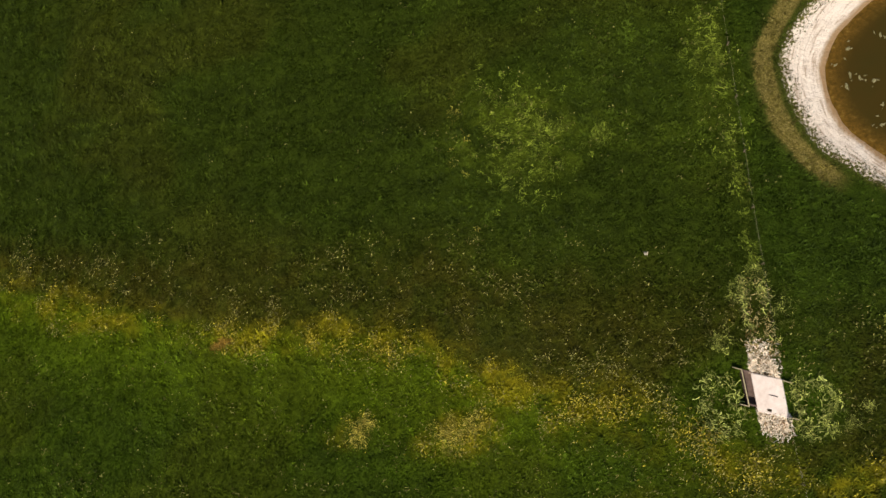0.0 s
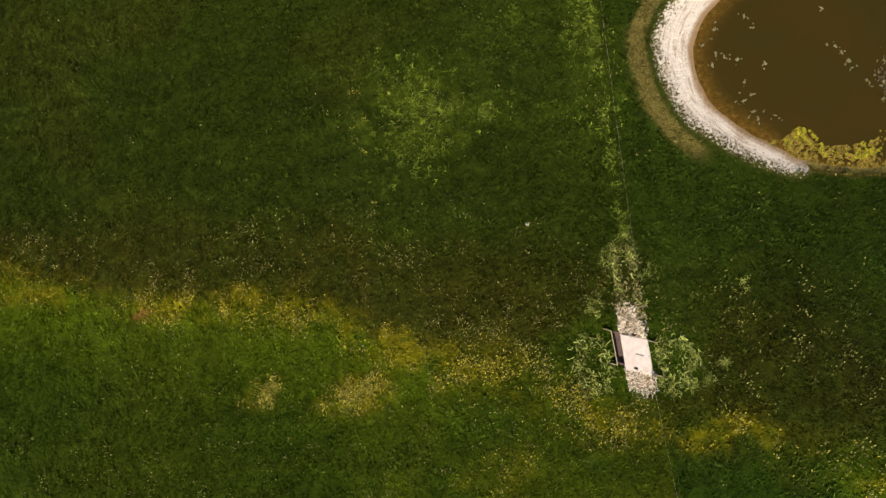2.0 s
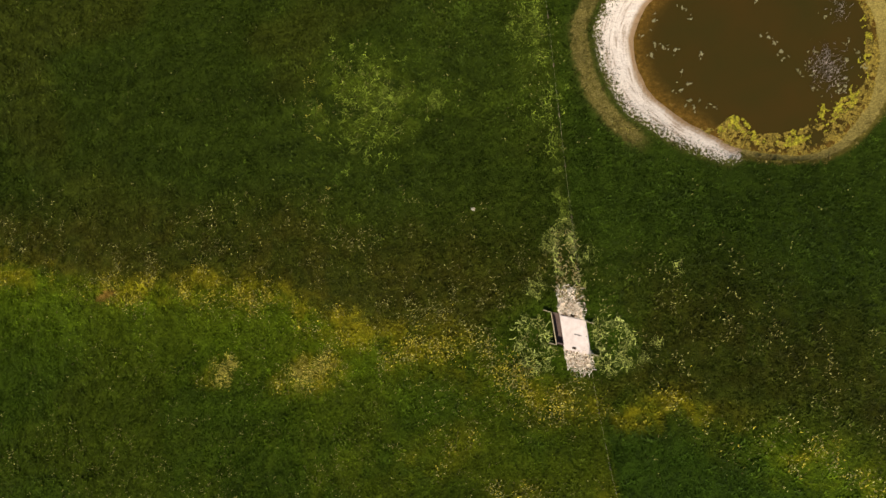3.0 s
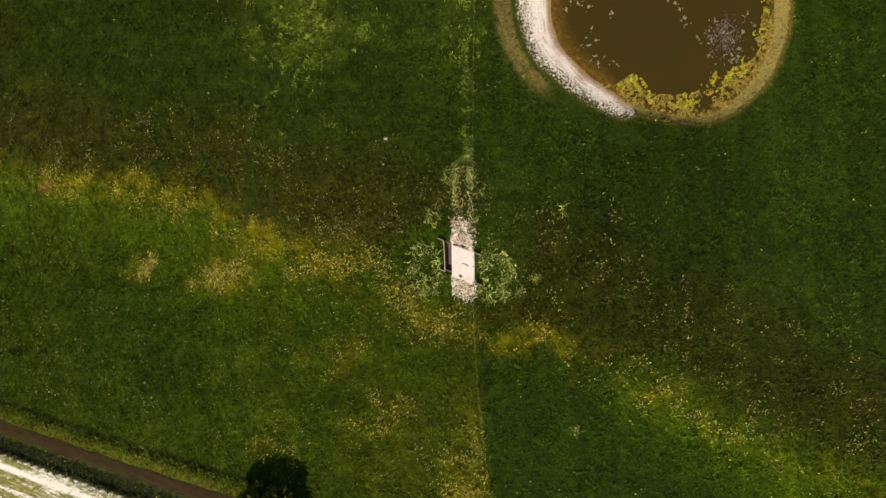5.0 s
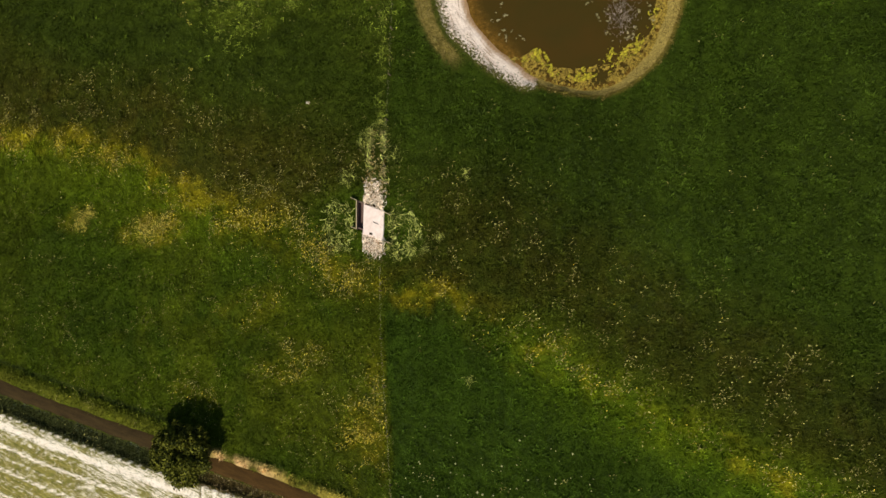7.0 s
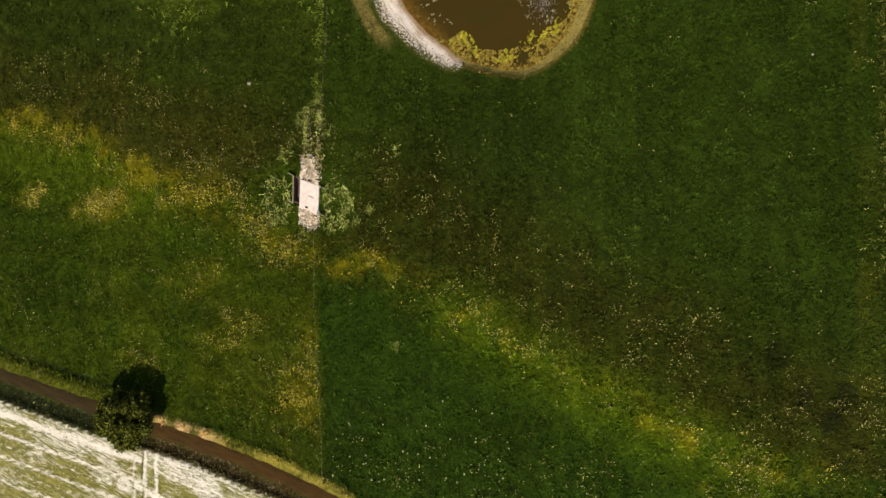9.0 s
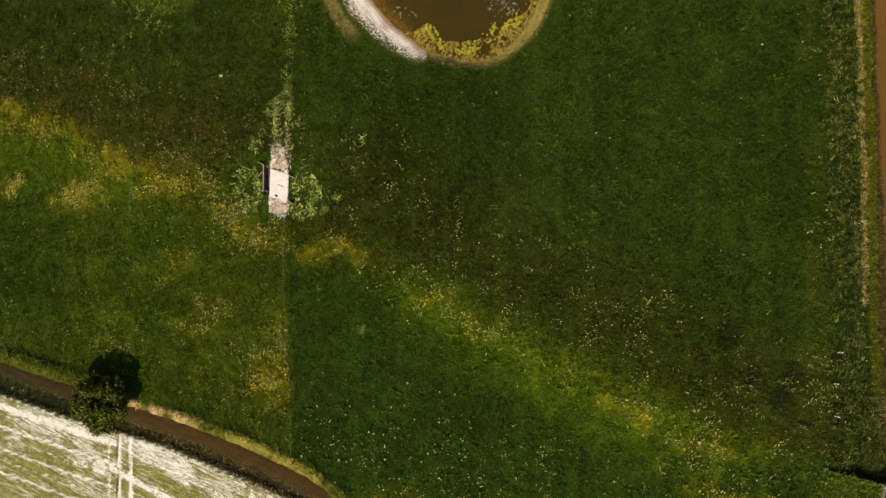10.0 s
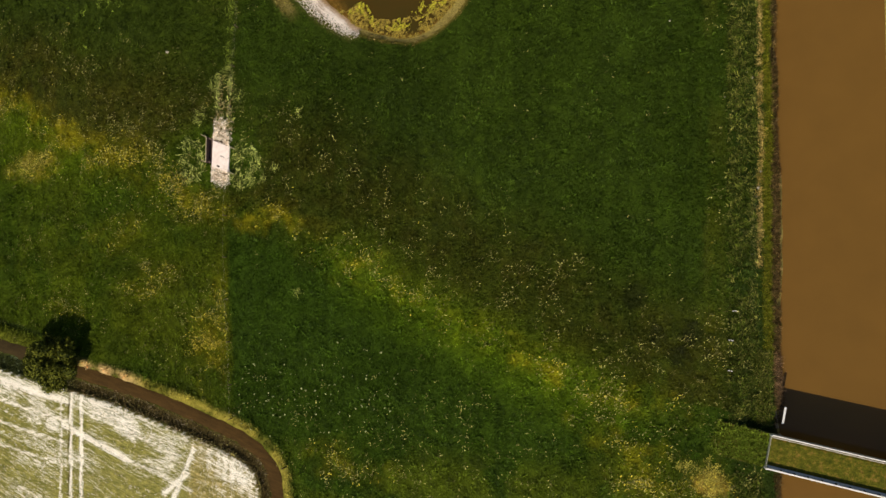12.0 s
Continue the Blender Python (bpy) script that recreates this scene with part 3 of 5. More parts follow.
me.polygons.foreach_set("loop_start", np.arange(0, quads.size, 4, dtype=np.int32))
me.polygons.foreach_set("use_smooth", np.ones(len(quads), bool))
me.materials.append(SOIL)
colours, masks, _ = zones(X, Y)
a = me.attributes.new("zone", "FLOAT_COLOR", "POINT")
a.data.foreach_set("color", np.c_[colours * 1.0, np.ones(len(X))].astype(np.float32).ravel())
for key, values in masks.items():
    a = me.attributes.new(key, "FLOAT", "POINT")
    a.data.foreach_set("value", values.astype(np.float32))
me.update(calc_edges=True)
ground = tagged(new("ground", me), "green flowering meadow with a worn track and a bare crop field", "ground", kind="structure")


# ---- road: an unsurfaced lane along the ditch ----
def ribbon(line, s0, s1, pitch, half, lift, seed):
    pts = [Vector((x, y, 0)) for x, y in line]
    seg, run = [], 0.0
    for p, q in zip(pts, pts[1:]):
        seg.append((run, p, q))
        run += (q - p).length
    centres = []
    s = s0
    while s < s1:
        k = max(i for i, g in enumerate(seg) if g[0] <= s)
        u, p, q = seg[k]
        centres.append(p + (q - p).normalized() * (s - u))
        s += pitch
    for _ in range(14):
        centres = [centres[0]] + [(p + 2 * q + r) / 4 for p, q, r in zip(centres, centres[1:], centres[2:])] + [centres[-1]]
    verts, faces, cols = [], [], 7
    for i, c in enumerate(centres):
        way = (centres[min(i + 1, len(centres) - 1)] - centres[max(i - 1, 0)]).normalized()
        side = Vector((-way.y, way.x, 0))
        wl = half + 0.35 * (float(lattice(i * pitch, 0.0, 1.1, seed)) - 0.5) + 0.3 * (float(lattice(i * pitch, 9.0, 4, seed)) - 0.5)
        wr = half + 0.35 * (float(lattice(i * pitch, 50.0, 1.1, seed)) - 0.5)
        for k in range(cols):
            u = -1 + 2 * k / (cols - 1)
            p = c + side * (u * (wl if u > 0 else wr))
            rut = -0.035 * math.exp(-((abs(u) - 0.55) / 0.18) ** 2)
            verts.append((p.x, p.y, 0.02 + lift * (1 - u ** 6) + rut - (0.06 if abs(u) == 1 else 0)))
    for i in range(len(centres) - 1):
        for k in range(cols - 1):
            j = i * cols + k
            faces.append((j, j + cols, j + cols + 1, j + 1)[::-1])
    return verts, faces


v, f = ribbon(ROAD, 60, 760, 0.6, 1.2, 0.07, 5)
road = tagged(new("road", mesh_from("road", v, f, EARTH, True)), "narrow reddish-brown earth lane bending past a field", "road", kind="structure")


# ---- pond and canal water ----
def pond_surface():
    n, rings = 120, 30
    verts, faces, shallow = [(POND[0], POND[1], POND_LEVEL)], [], [0.0]
    for k in range(1, rings + 1):
        for i in range(n):
            ang = -180 + 360 * i / n
            r = float(pond_radius(ang)) + 0.9
            u = (k / rings) ** 0.7
            verts.append((POND[0] + r * u * math.cos(radians(ang)), POND[1] + r * u * math.sin(radians(ang)), POND_LEVEL))
            reach = float(np.interp(ang, [-180, -125, -105, 0, 90, 120, 180], [2.6, 2.6, 1.1, 1.0, 1.8, 2.6, 2.6]))
            shallow.append(max(0.0, min(1.0, 1.0 - (r - r * u - 0.9) / reach)))
    for i in range(n):
        faces.append((0, 1 + i, 1 + (i + 1) % n))
        for k in range(rings - 1):
            p, q = 1 + k * n, 1 + (k + 1) * n
            faces.append((p + i, q + i, q + (i + 1) % n, p + (i + 1) % n))
    me = mesh_from("pond_water", verts, faces, POND_WATER)
    a = me.attributes.new("shallow", "FLOAT", "POINT")
    a.data.foreach_set("value", shallow)
    return me


pond = tagged(new("pond_water", pond_surface()), "murky olive-brown water of a small pond", "water", kind="structure")
ys = [-3400, -600, -150] + list(range(-60, 90, 6)) + [150, 600, 3400]
verts = [(x, y, CANAL_LEVEL) for y in ys for x in (44.6, 47, 52, 60.4)]
faces = [(i * 4 + k, i * 4 + k + 1, i * 4 + k + 5, i * 4 + k + 4) for i in range(len(ys) - 1) for k in range(3)]
canal = tagged(new("canal_water", mesh_from("canal_water", verts, faces, CANAL_WATER)), "flat brown silty water of a canal", "water", kind="structure")


# ---- grass: clumps of blades over the meadow ----
def scatter(n, seed, x0, x1, y0, y1):
    g = np.random.RandomState(seed)
    return g.uniform(x0, x1, n), g.uniform(y0, y1, n), g


def in_view(x, y):
    """The stretch of meadow that the flight passes over."""
    lo = np.interp(x, [-140, -95, -60, 55], [-12, -36, -52, -45])
    hi = np.interp(x, [-140, -60, -15, 20, 55], [80, 66, 55, 42, 34])
    return (y > lo) & (y < hi)


def tuft_soup(x, y, z, size, tall, g, blades, way=None, thin=1.0):
    """Corners of loose blades, some to each clump."""
    n = len(x)
    out = np.empty((n, blades, 3, 3))
    for k in range(blades):
        ang = g.uniform(0, 2 * math.pi, n) if way is None else way + g.normal(0, 1.0, n)
        lean = g.uniform(0.25, 1.0, n) * size
        off = g.uniform(0, 0.5, n) * size
        wide = g.uniform(0.10, 0.22, n) * size * thin
        cx, cy = x + np.cos(ang) * off, y + np.sin(ang) * off
        px, py = -np.sin(ang) * wide, np.cos(ang) * wide
        out[:, k, 0] = np.c_[cx - px, cy - py, z - 0.03]
        out[:, k, 1] = np.c_[cx + px, cy + py, z - 0.03]
        out[:, k, 2] = np.c_[cx + np.cos(ang) * lean, cy + np.sin(ang) * lean, z + tall * g.uniform(0.5, 1.0, n)]
    return out.reshape(-1, 3)


x, y, g = scatter(400000, 11, -140, 45, -52, 80)
keep = in_view(x, y)
x, y = x[keep], y[keep]
col, mk, zn = zones(x, y)
keep = (zn["road"] > 1.25) & (zn["gap"] > zn["shore"] * 0.6) & (zn["bank"] < 0.6)
keep &= (mk["track"] < g.uniform(0.15, 0.55, len(x))) & (mk["sand"] < g.uniform(0.0, 0.55, len(x))) & (mk["mud"] < g.uniform(0, 0.5, len(x)))
keep &= ~((zn["crop"] > 0.5) & (g.uniform(0, 1, len(x)) < 0.68 + mk["bare"]))
keep &= ~((np.abs(x + 34.2) < 2.2) & (np.abs(y - 7.6 - skew(x)) < 2.1))
x, y, col = x[keep], y[keep], col[keep]
zn = {k: v[keep] for k, v in zn.items()}
z = height(x, y)
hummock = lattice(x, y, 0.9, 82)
size = (0.22 + 0.42 * g.rand(len(x)) ** 2) * (0.5 + 0.5 * cloud(x, y, 3, 81) + 0.55 * hummock) * np.where(zn["crop"] > 0.5, 0.7, 1) * np.where(zn["gap"] < zn["shore"] + 3.2, 0.6, 1)
tall = size * (0.20 + 0.28 * g.rand(len(x))) * (0.5 + hummock) * np.where(zn["crop"] > 0.5, 0.6, 1)
# raised clumps lighter, hollows darker: relief shading put into the tint
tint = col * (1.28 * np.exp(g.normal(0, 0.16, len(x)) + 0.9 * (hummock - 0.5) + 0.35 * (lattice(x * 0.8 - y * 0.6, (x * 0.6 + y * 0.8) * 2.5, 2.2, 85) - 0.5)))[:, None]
BL = 5
# blades lie over with the wind
wind = -0.7 + 2.2 * (lattice(x, y, 20, 86) - 0.5) + 1.6 * (lattice(x, y, 4, 87) - 0.5)
soil = tuft_soup(x, y, z, size, tall, g, BL, wind)
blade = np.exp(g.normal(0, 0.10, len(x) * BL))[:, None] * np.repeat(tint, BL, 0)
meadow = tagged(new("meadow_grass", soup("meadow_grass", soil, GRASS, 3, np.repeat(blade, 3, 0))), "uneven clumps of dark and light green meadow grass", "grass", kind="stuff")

# taller tussocks that stand out of the sward, tinted brighter as if sunlit
pick = (zn["crop"] < 0.5) & (zn["gap"] > zn["shore"] + 0.3) & (g.rand(len(x)) < 0.10 + 0.22 * step(0.45, 0.75, cloud(x, y, 2.2, 88)))
tx, ty, tz, tc = x[pick], y[pick], z[pick], col[pick]
n = len(tx)
big = g.uniform(0.30, 0.66, n)
soil = tuft_soup(tx, ty, tz, big, big * g.uniform(0.3, 0.55, n), g, 8, wind[pick], 0.62)
blade = np.repeat(tc * np.exp(g.normal(0.42, 0.24, n))[:, None], 8, 0) * np.exp(g.normal(0, 0.12, n * 8))[:, None]
tagged(new("grass_tussocks", soup("grass_tussocks", soil, GRASS, 3, np.repeat(blade, 3, 0))), "taller tussocks of grass standing out of the meadow", "grass", kind="stuff")

# small flower heads and dry seed stalks, in loose clusters
def flecks(x, y, z, long, broad, way, tilt):
    """Corners of small flat pieces, one to each place."""
    n = len(x)
    out = np.empty((n, 4, 3))
    for k, (p, q) in enumerate(((-1, -1), (1, -1), (1, 1), (-1, 1))):
        dx, dy = p * long * np.cos(way) - q * broad * np.sin(way), p * long * np.sin(way) + q * broad * np.cos(way)
        out[:, k] = np.c_[x + dx, y + dy, z + dx * tilt[:, 0] + dy * tilt[:, 1]]
    return out.reshape(-1, 3)


x, y, g = scatter(420000, 12, -138, 44, -50, 78)
keep = in_view(x, y)
x, y = x[keep], y[keep]
col, mk, zn = zones(x, y)
south = 1 - zn["north"]
chance = 0.002 + 0.42 * zn["yellow"] + (0.075 + 0.085 * zn["west"]) * zn["brown"] + 0.06 * zn["pale"] + 0.002 * zn["north"] + 0.036 * south * zn["west"] * (0.35 + 0.65 * step(10, -2, y)) + 0.016 * south * step(-10, 15, x) + 0.022 * south * (1 - zn["west"]) * step(-22, -30, y)
chance = chance * (0.08 + 1.8 * step(0.42, 0.66, cloud(x, y, 1.7, 83)) * (0.2 + 0.8 * step(0.38, 0.6, cloud(x, y, 6, 84))))
chance = chance + 0.012 * step(-8, -6, zn["bank"]) * step(-4.5, -5.5, zn["bank"])
keep = (g.rand(len(x)) < chance) & (zn["road"] > 1.4) & (zn["gap"] > zn["shore"]) & (zn["bank"] < -1.2) & (zn["crop"] < 0.5) & (mk["track"] < 0.4)
x, y = x[keep], y[keep]
zn = {k: np.repeat(v[keep], 4) for k, v in zn.items()}
n = len(x) * 4
few = g.rand(n) < 0.8
x, y = np.repeat(x, 4) + g.normal(0, 0.34, n), np.repeat(y, 4) + g.normal(0, 0.34, n)
x, y, zn = x[few], y[few], {k: v[few] for k, v in zn.items()}
n = len(x)
z = height(x, y) + g.uniform(0.25, 0.45, n)
stalk = g.rand(n) < 0.22 + 0.25 * zn["brown"]
gold = g.rand(n) < 0.006 + 0.8 * zn["yellow"]
large = 1 + 0.3 * gold + 0.12 * step(-30, -15, x)
r = g.uniform(0.032, 0.07, n) * large
long, broad = np.where(stalk, g.uniform(0.08, 0.19, n), r * 1.35), np.where(stalk, g.uniform(0.018, 0.03, n), r * g.uniform(0.35, 0.7, n))
quad = flecks(x, y, z, long, broad, g.normal(0.55, 0.7, n), g.uniform(-0.6, 0.6, (n, 2)))
tint = np.where(gold[:, None], np.array(lin(208, 188, 62)), np.where(stalk[:, None], np.array(lin(180, 168, 92)), np.array(lin(222, 212, 122)))) * ((0.16 + 0.54 * g.rand(n) ** 1.5) * large ** 1.3)[:, None]
tagged(new("wild_flowers", soup("wild_flowers", quad, PETAL, 4, np.repeat(tint, 4, 0))), "scattered yellow and cream meadow flower heads", "flowers", kind="stuff")


# ---- sluice crossing: a skewed slab over the old ditch, with a headwall on its west side ----
def sluice_crossing():
    top = empty("culvert_crossing", -33.8, 7.6, 0)
    inv = top.matrix_world.inverted()

    def placed(name, bm, material, label=""):
        bm.transform(inv)
        return part(name, bm, material, top, label)

    bm = box(bmesh.new(), -33.72, 6.98, -0.22, 2.95, 4.1, 0.34, 0, 0.05, -0.34)
    placed("slab", bm, CONCRETE, "pale worn concrete deck slab")
    for x0, y0, x1, y1, low, high, name in ((-36.12, 9.98, -36.02, 6.1, -1.6, 0.42, "headwall"), (-36.12, 10.0, -37.0, 10.38, -1.2, 0.40, "wing_wall"), (-36.02, 6.08, -36.85, 6.4, -1.2, 0.40, "wing_wall")):
        d, turn = math.hypot(x1 - x0, y1 - y0), math.degrees(math.atan2(y1 - y0, x1 - x0))
        placed(name, box(bmesh.new(), (x0 + x1) / 2, (y0 + y1) / 2, low, d, 0.12, high - low, turn, 0.01), DAMP, "dark damp stained concrete")
        placed("coping", box(bmesh.new(), (x0 + x1) / 2, (y0 + y1) / 2, high, d + 0.02, 0.12 if name == "headwall" else 0.09, 0.07, turn, 0.015), COPING)
    for x0, y0, x1, y1 in ((-32.3, 8.42, -31.35, 8.02), (-32.25, 4.55, -31.35, 4.2)):
        d = math.hypot(x1 - x0, y1 - y0)
        bm = box(bmesh.new(), (x0 + x1) / 2, (y0 + y1) / 2, -0.6, d, 0.085, 0.95, math.degrees(math.atan2(y1 - y0, x1 - x0)), 0.02)
        placed("wing_wall", bm, COPING)
    bm = box(bmesh.new(), -33.4, 6.9, 0.121, 0.9, 0.06, 0.05, -22, 0.01)
    placed("iron_strap", bm, DARKWOOD, "short dark iron strap on the slab")
    for x, y in ((-33.7, 9.25), (-34.05, 5.45)):
        bm = box(bmesh.new(), x, y, 0.02, 0.5, 0.32, 0.13, -20, 0.05)
        placed("iron_cover", bm, DARKWOOD, "dark rusted cover plate")
    # pit walls under the slab's west edge
    for y0 in (9.55, 5.95):
        bm = box(bmesh.new(), -35.0, y0, -1.65, 2.2, 0.2, 1.7, -20, 0.02)
        placed("abutment", bm, DAMP)
    bm = box(bmesh.new(), -34.9, 8.0, -1.65, 0.25, 3.5, 1.43, 0, 0.02)
    placed("abutment", bm, DAMP)
    placed("channel_floor", box(bmesh.new(), -35.3, 7.85, -0.66, 1.5, 3.5, 0.12, 0, 0.02, -0.33), DAMP, "damp stained concrete channel floor")
    return tagged(top, "pale concrete culvert crossing with headwall over an old ditch", "culvert")


sluice_crossing()


def straw_litter():
    """Loose straw and clods on the trodden ground either side of the slab."""
    g = np.random.RandomState(21)
    n = 1800
    x = -33.7 + np.clip(g.normal(0, 0.85, n), -1.4, 1.6)
    v = np.where(g.rand(n) < 0.55, 8.9 + 4.6 * g.beta(1.2, 1.8, n), 5.5 - 3.4 * g.beta(1.2, 1.8, n))
    lane = np.arange(n) < 460
    x = np.where(lane, np.where(g.rand(n) < 0.5, -34.35, -32.6) + g.normal(0, 0.42, n), x)
    v = np.where(lane, 11.5 + 8.5 * g.rand(n) ** 1.5, v)
    y = v + skew(x)
    ang, ln, wd = g.uniform(0, 6.28, n), g.uniform(0.08, 0.26, n), g.uniform(0.012, 0.035, n)
    z = height(x, y) + g.uniform(0.03, 0.14, n)
    q = np.empty((n, 4, 3))
    for k, (s, w) in enumerate(((-1, -1), (1, -1), (1, 1), (-1, 1))):
        q[:, k] = np.c_[x + np.cos(ang) * ln * s - np.sin(ang) * wd * w, y + np.sin(ang) * ln * s + np.cos(ang) * wd * w, z + 0.05 * s * g.uniform(-1, 1, n)]
    pick = g.rand(n)
    tint = np.where((pick < 0.6)[:, None], np.array(lin(252, 234, 210)), np.where((pick < 0.85)[:, None], np.array(lin(150, 120, 84)), np.array(lin(76, 76, 30))))
    tint = np.where(lane[:, None], tint * np.array((0.56, 0.52, 0.28)), tint)
    return tagged(new("straw_litter", soup("straw_litter", q.reshape(-1, 3), PETAL, 4, np.repeat(tint, 4, 0))), "pale straw and dry stalks strewn on trodden earth", "straw", kind="stuff")


straw_litter()


# ---- wire fence ----
def wire_fence():
    top = empty("wire_fence", FENCE[1][0], FENCE[1][1], 0)
    inv = top.matrix_world.inverted()
    spots, fy = [], [p[1] for p in FENCE[::-1]]
    fx = [p[0] for p in FENCE[::-1]]
    ys = [57.4, 52.4, 46.1, 39.8, 33.5, 27.2, 20.9, 14.6, 9.3, 4.1, -2.2, -8.5, -14.8, -21.1, -27.4, -32.3]
    for y in ys:
        x = float(np.interp(y, fy, fx))
        spots.append(Vector((x, y, hz(x, y))))
    for p in spots:
        bm = rod(bmesh.new(), p - Vector((0, 0, 0.3)), p + Vector((random.uniform(-0.04, 0.04), random.uniform(-0.04, 0.04), 1.05)), 0.075, 0.065, 8)
        bm.transform(inv)
        post = part("post", bm, TIMBER, top)
        bm = box(bmesh.new(), p.x, p.y, p.z + 1.03, 0.2, 0.08, 0.05, random.uniform(-20, 20), 0.01)
        bm.transform(inv)
        part("insulator_arm", bm, TIMBER, post)
    for up, r in ((1.0, 0.0042), (0.6, 0.002)):
        bm = bmesh.new()
        for p, q in zip(spots, spots[1:]):
            m = (p + q) / 2 + Vector((0, 0, up - 0.03))
            rod(bm, p + Vector((0, 0, up)), m, r, r, 5)
            rod(bm, m, q + Vector((0, 0, up)), r, r, 5)
        bm.transform(inv)
        part("wire", bm, STEEL, top)
    return tagged(top, "thin wire fence on grey timber posts through the meadow", "fence")


wire_fence()


# ---- the tree by the lane ----
def lane_tree(x, y):
    g = np.random.RandomState(4)
    z0 = hz(x, y)
    top = empty("tree", x, y, z0)
    bm = bmesh.new()
    rod(bm, (0, 0, -0.2), (0.1, 0.05, 1.4), 0.30, 0.22, 10)
    rod(bm, (0.1, 0.05, 1.4), (0.05, 0.1, 3.0), 0.22, 0.13, 9)
    part("trunk", bm, BARK, top)
    ends = []
    for k in range(15):
        a, up = k * 2.4 + g.uniform(-0.3, 0.3), g.uniform(1.0, 2.4)
        reach, rise = g.uniform(1.6, 3.1) * (1.15 - 0.18 * (up - 1.0)), g.uniform(0.4, 1.6)
        e = Vector((math.cos(a) * reach, math.sin(a) * reach, up + rise))
        bm = rod(bmesh.new(), (0.08, 0.07, up), e * 0.6 + Vector((0, 0, up * 0.4)), 0.10, 0.06, 6)
        rod(bm, e * 0.6 + Vector((0, 0, up * 0.4)), e, 0.06, 0.025, 5)
        part("limb", bm, BARK, top)
        ends.append(e)
    # leaf clumps round the limb ends and over an uneven dome
    hubs = [(*e, g.uniform(0.8, 1.25)) for e in ends]
    for k in range(86):
        a, el = g.uniform(0, 6.28), math.asin(g.uniform(-0.25, 1.0))
        rr = g.uniform(0.6, 1.1)
        hubs.append((4.2 * rr * math.cos(el) * math.cos(a), 4.0 * rr * math.cos(el) * math.sin(a), 1.8 + 2.0 * rr * math.sin(el), g.uniform(0.45, 1.15)))
    verts = []
    for hx, hy, hzz, hr in hubs:
        n = int(230 * hr)
        d = g.normal(0, 1, (n, 3))
        d /= np.linalg.norm(d, axis=1)[:, None]
        c = np.array((hx, hy, hzz)) + d * hr * g.uniform(0.5, 1.05, (n, 1)) * np.array((1, 1, 0.8))
        nn = d + g.normal(0, 0.6, (n, 3))
        nn /= np.linalg.norm(nn, axis=1)[:, None]
        u = np.cross(nn, g.normal(0, 1, (n, 3)))
        u /= np.linalg.norm(u, axis=1)[:, None]
        w = np.cross(nn, u)
        s = g.uniform(0.10, 0.28, (n, 1))
        verts.append(np.stack([c - u * s, c - w * s * 0.6, c + u * s, c + w * s * 0.6], 1).reshape(-1, 3))
    crown = new("crown", soup("crown", np.concatenate(verts), LEAF, 4))
    crown.parent = top
    return tagged(top, "round-crowned broadleaf tree leaning over the earth lane", "tree")


lane_tree(-60.0, -25.0)


# ---- canal bridge with its grassed ramp ----
BR = pose(43.45, -31.75, 0, 0, 0, -10.5)          # middle of the deck's near end; the bridge runs along +x


def canal_bridge():
    top = empty("canal_bridge", 43.45, -31.75, 0, -10.5)
    length, half, deck = 17.5, 2.05, 1.35
    part("deck", box(bmesh.new(), length / 2, 0, deck - 0.55, length, 2 * half, 0.55, 0, 0.04), CONCRETE_OLD, top, "concrete bridge deck")
    bm = bmesh.new()
    bmesh.ops.create_grid(bm, x_segments=70, y_segments=14, size=0.5)
    for v in bm.verts:
        v.co = ((v.co.x + 0.5) * (length - 0.1) + 0.05, v.co.y * (2 * half - 0.75), deck + 0.05 + 0.05 * float(lattice(v.co.x * 40, v.co.y * 9, 0.8, 7)) - 0.06 * (abs(v.co.y) > 0.49))
    turf = part("turf", bm, TURF, top, "worn grass growing on the bridge deck")
    for s in (-1, 1):
        part("kerb", box(bmesh.new(), length / 2, s * (half - 0.17), deck, length, 0.28 if s < 0 else 0.16, 0.16, 0, 0.03), WHITE if s < 0 else MOSS, top, "white painted kerb" if s < 0 else "dark mossy kerb")
        part("girder", box(bmesh.new(), length / 2, s * (half - 0.12), deck - 1.15, length, 0.24, 0.62, 0, 0.02), STEEL, top)
        rail = part("handrail", box(bmesh.new(), length / 2, s * (half - 0.0), deck + 0.56, length, 0.15 if s > 0 else 0.2, 0.10, 0, 0.02), WHITE, top, "white painted handrail")
        bays = np.arange(0.12, length, 1.55)
        for u in bays:
            part("post", box(bmesh.new(), u, s * (half - 0.1), deck + 0.1, 0.14, 0.2, 0.5, 0, 0.02), DARKWOOD, rail)
        # panels added below the open rail so its shadow on the water is solid
        for u in bays[:-1]:
            part("parapet_panel", box(bmesh.new(), u + 0.775, s * (half + 0.02), deck - 0.1, 1.5, 0.06, 0.64, 0, 0.01), DARKWOOD, rail, "dark panel added under the rail to close its shadow")
    for u, d in ((1.1, 1.3), (length - 1.5, 1.3)):
        part("abutment", box(bmesh.new(), u, 0, -3.9, d, 2 * half - 0.2, 3.9 + deck - 0.56, 0, 0.03), BRICK, top, "buff brick abutment")
    return tagged(top, "farm bridge over the canal with white rails and grassed deck", "bridge")


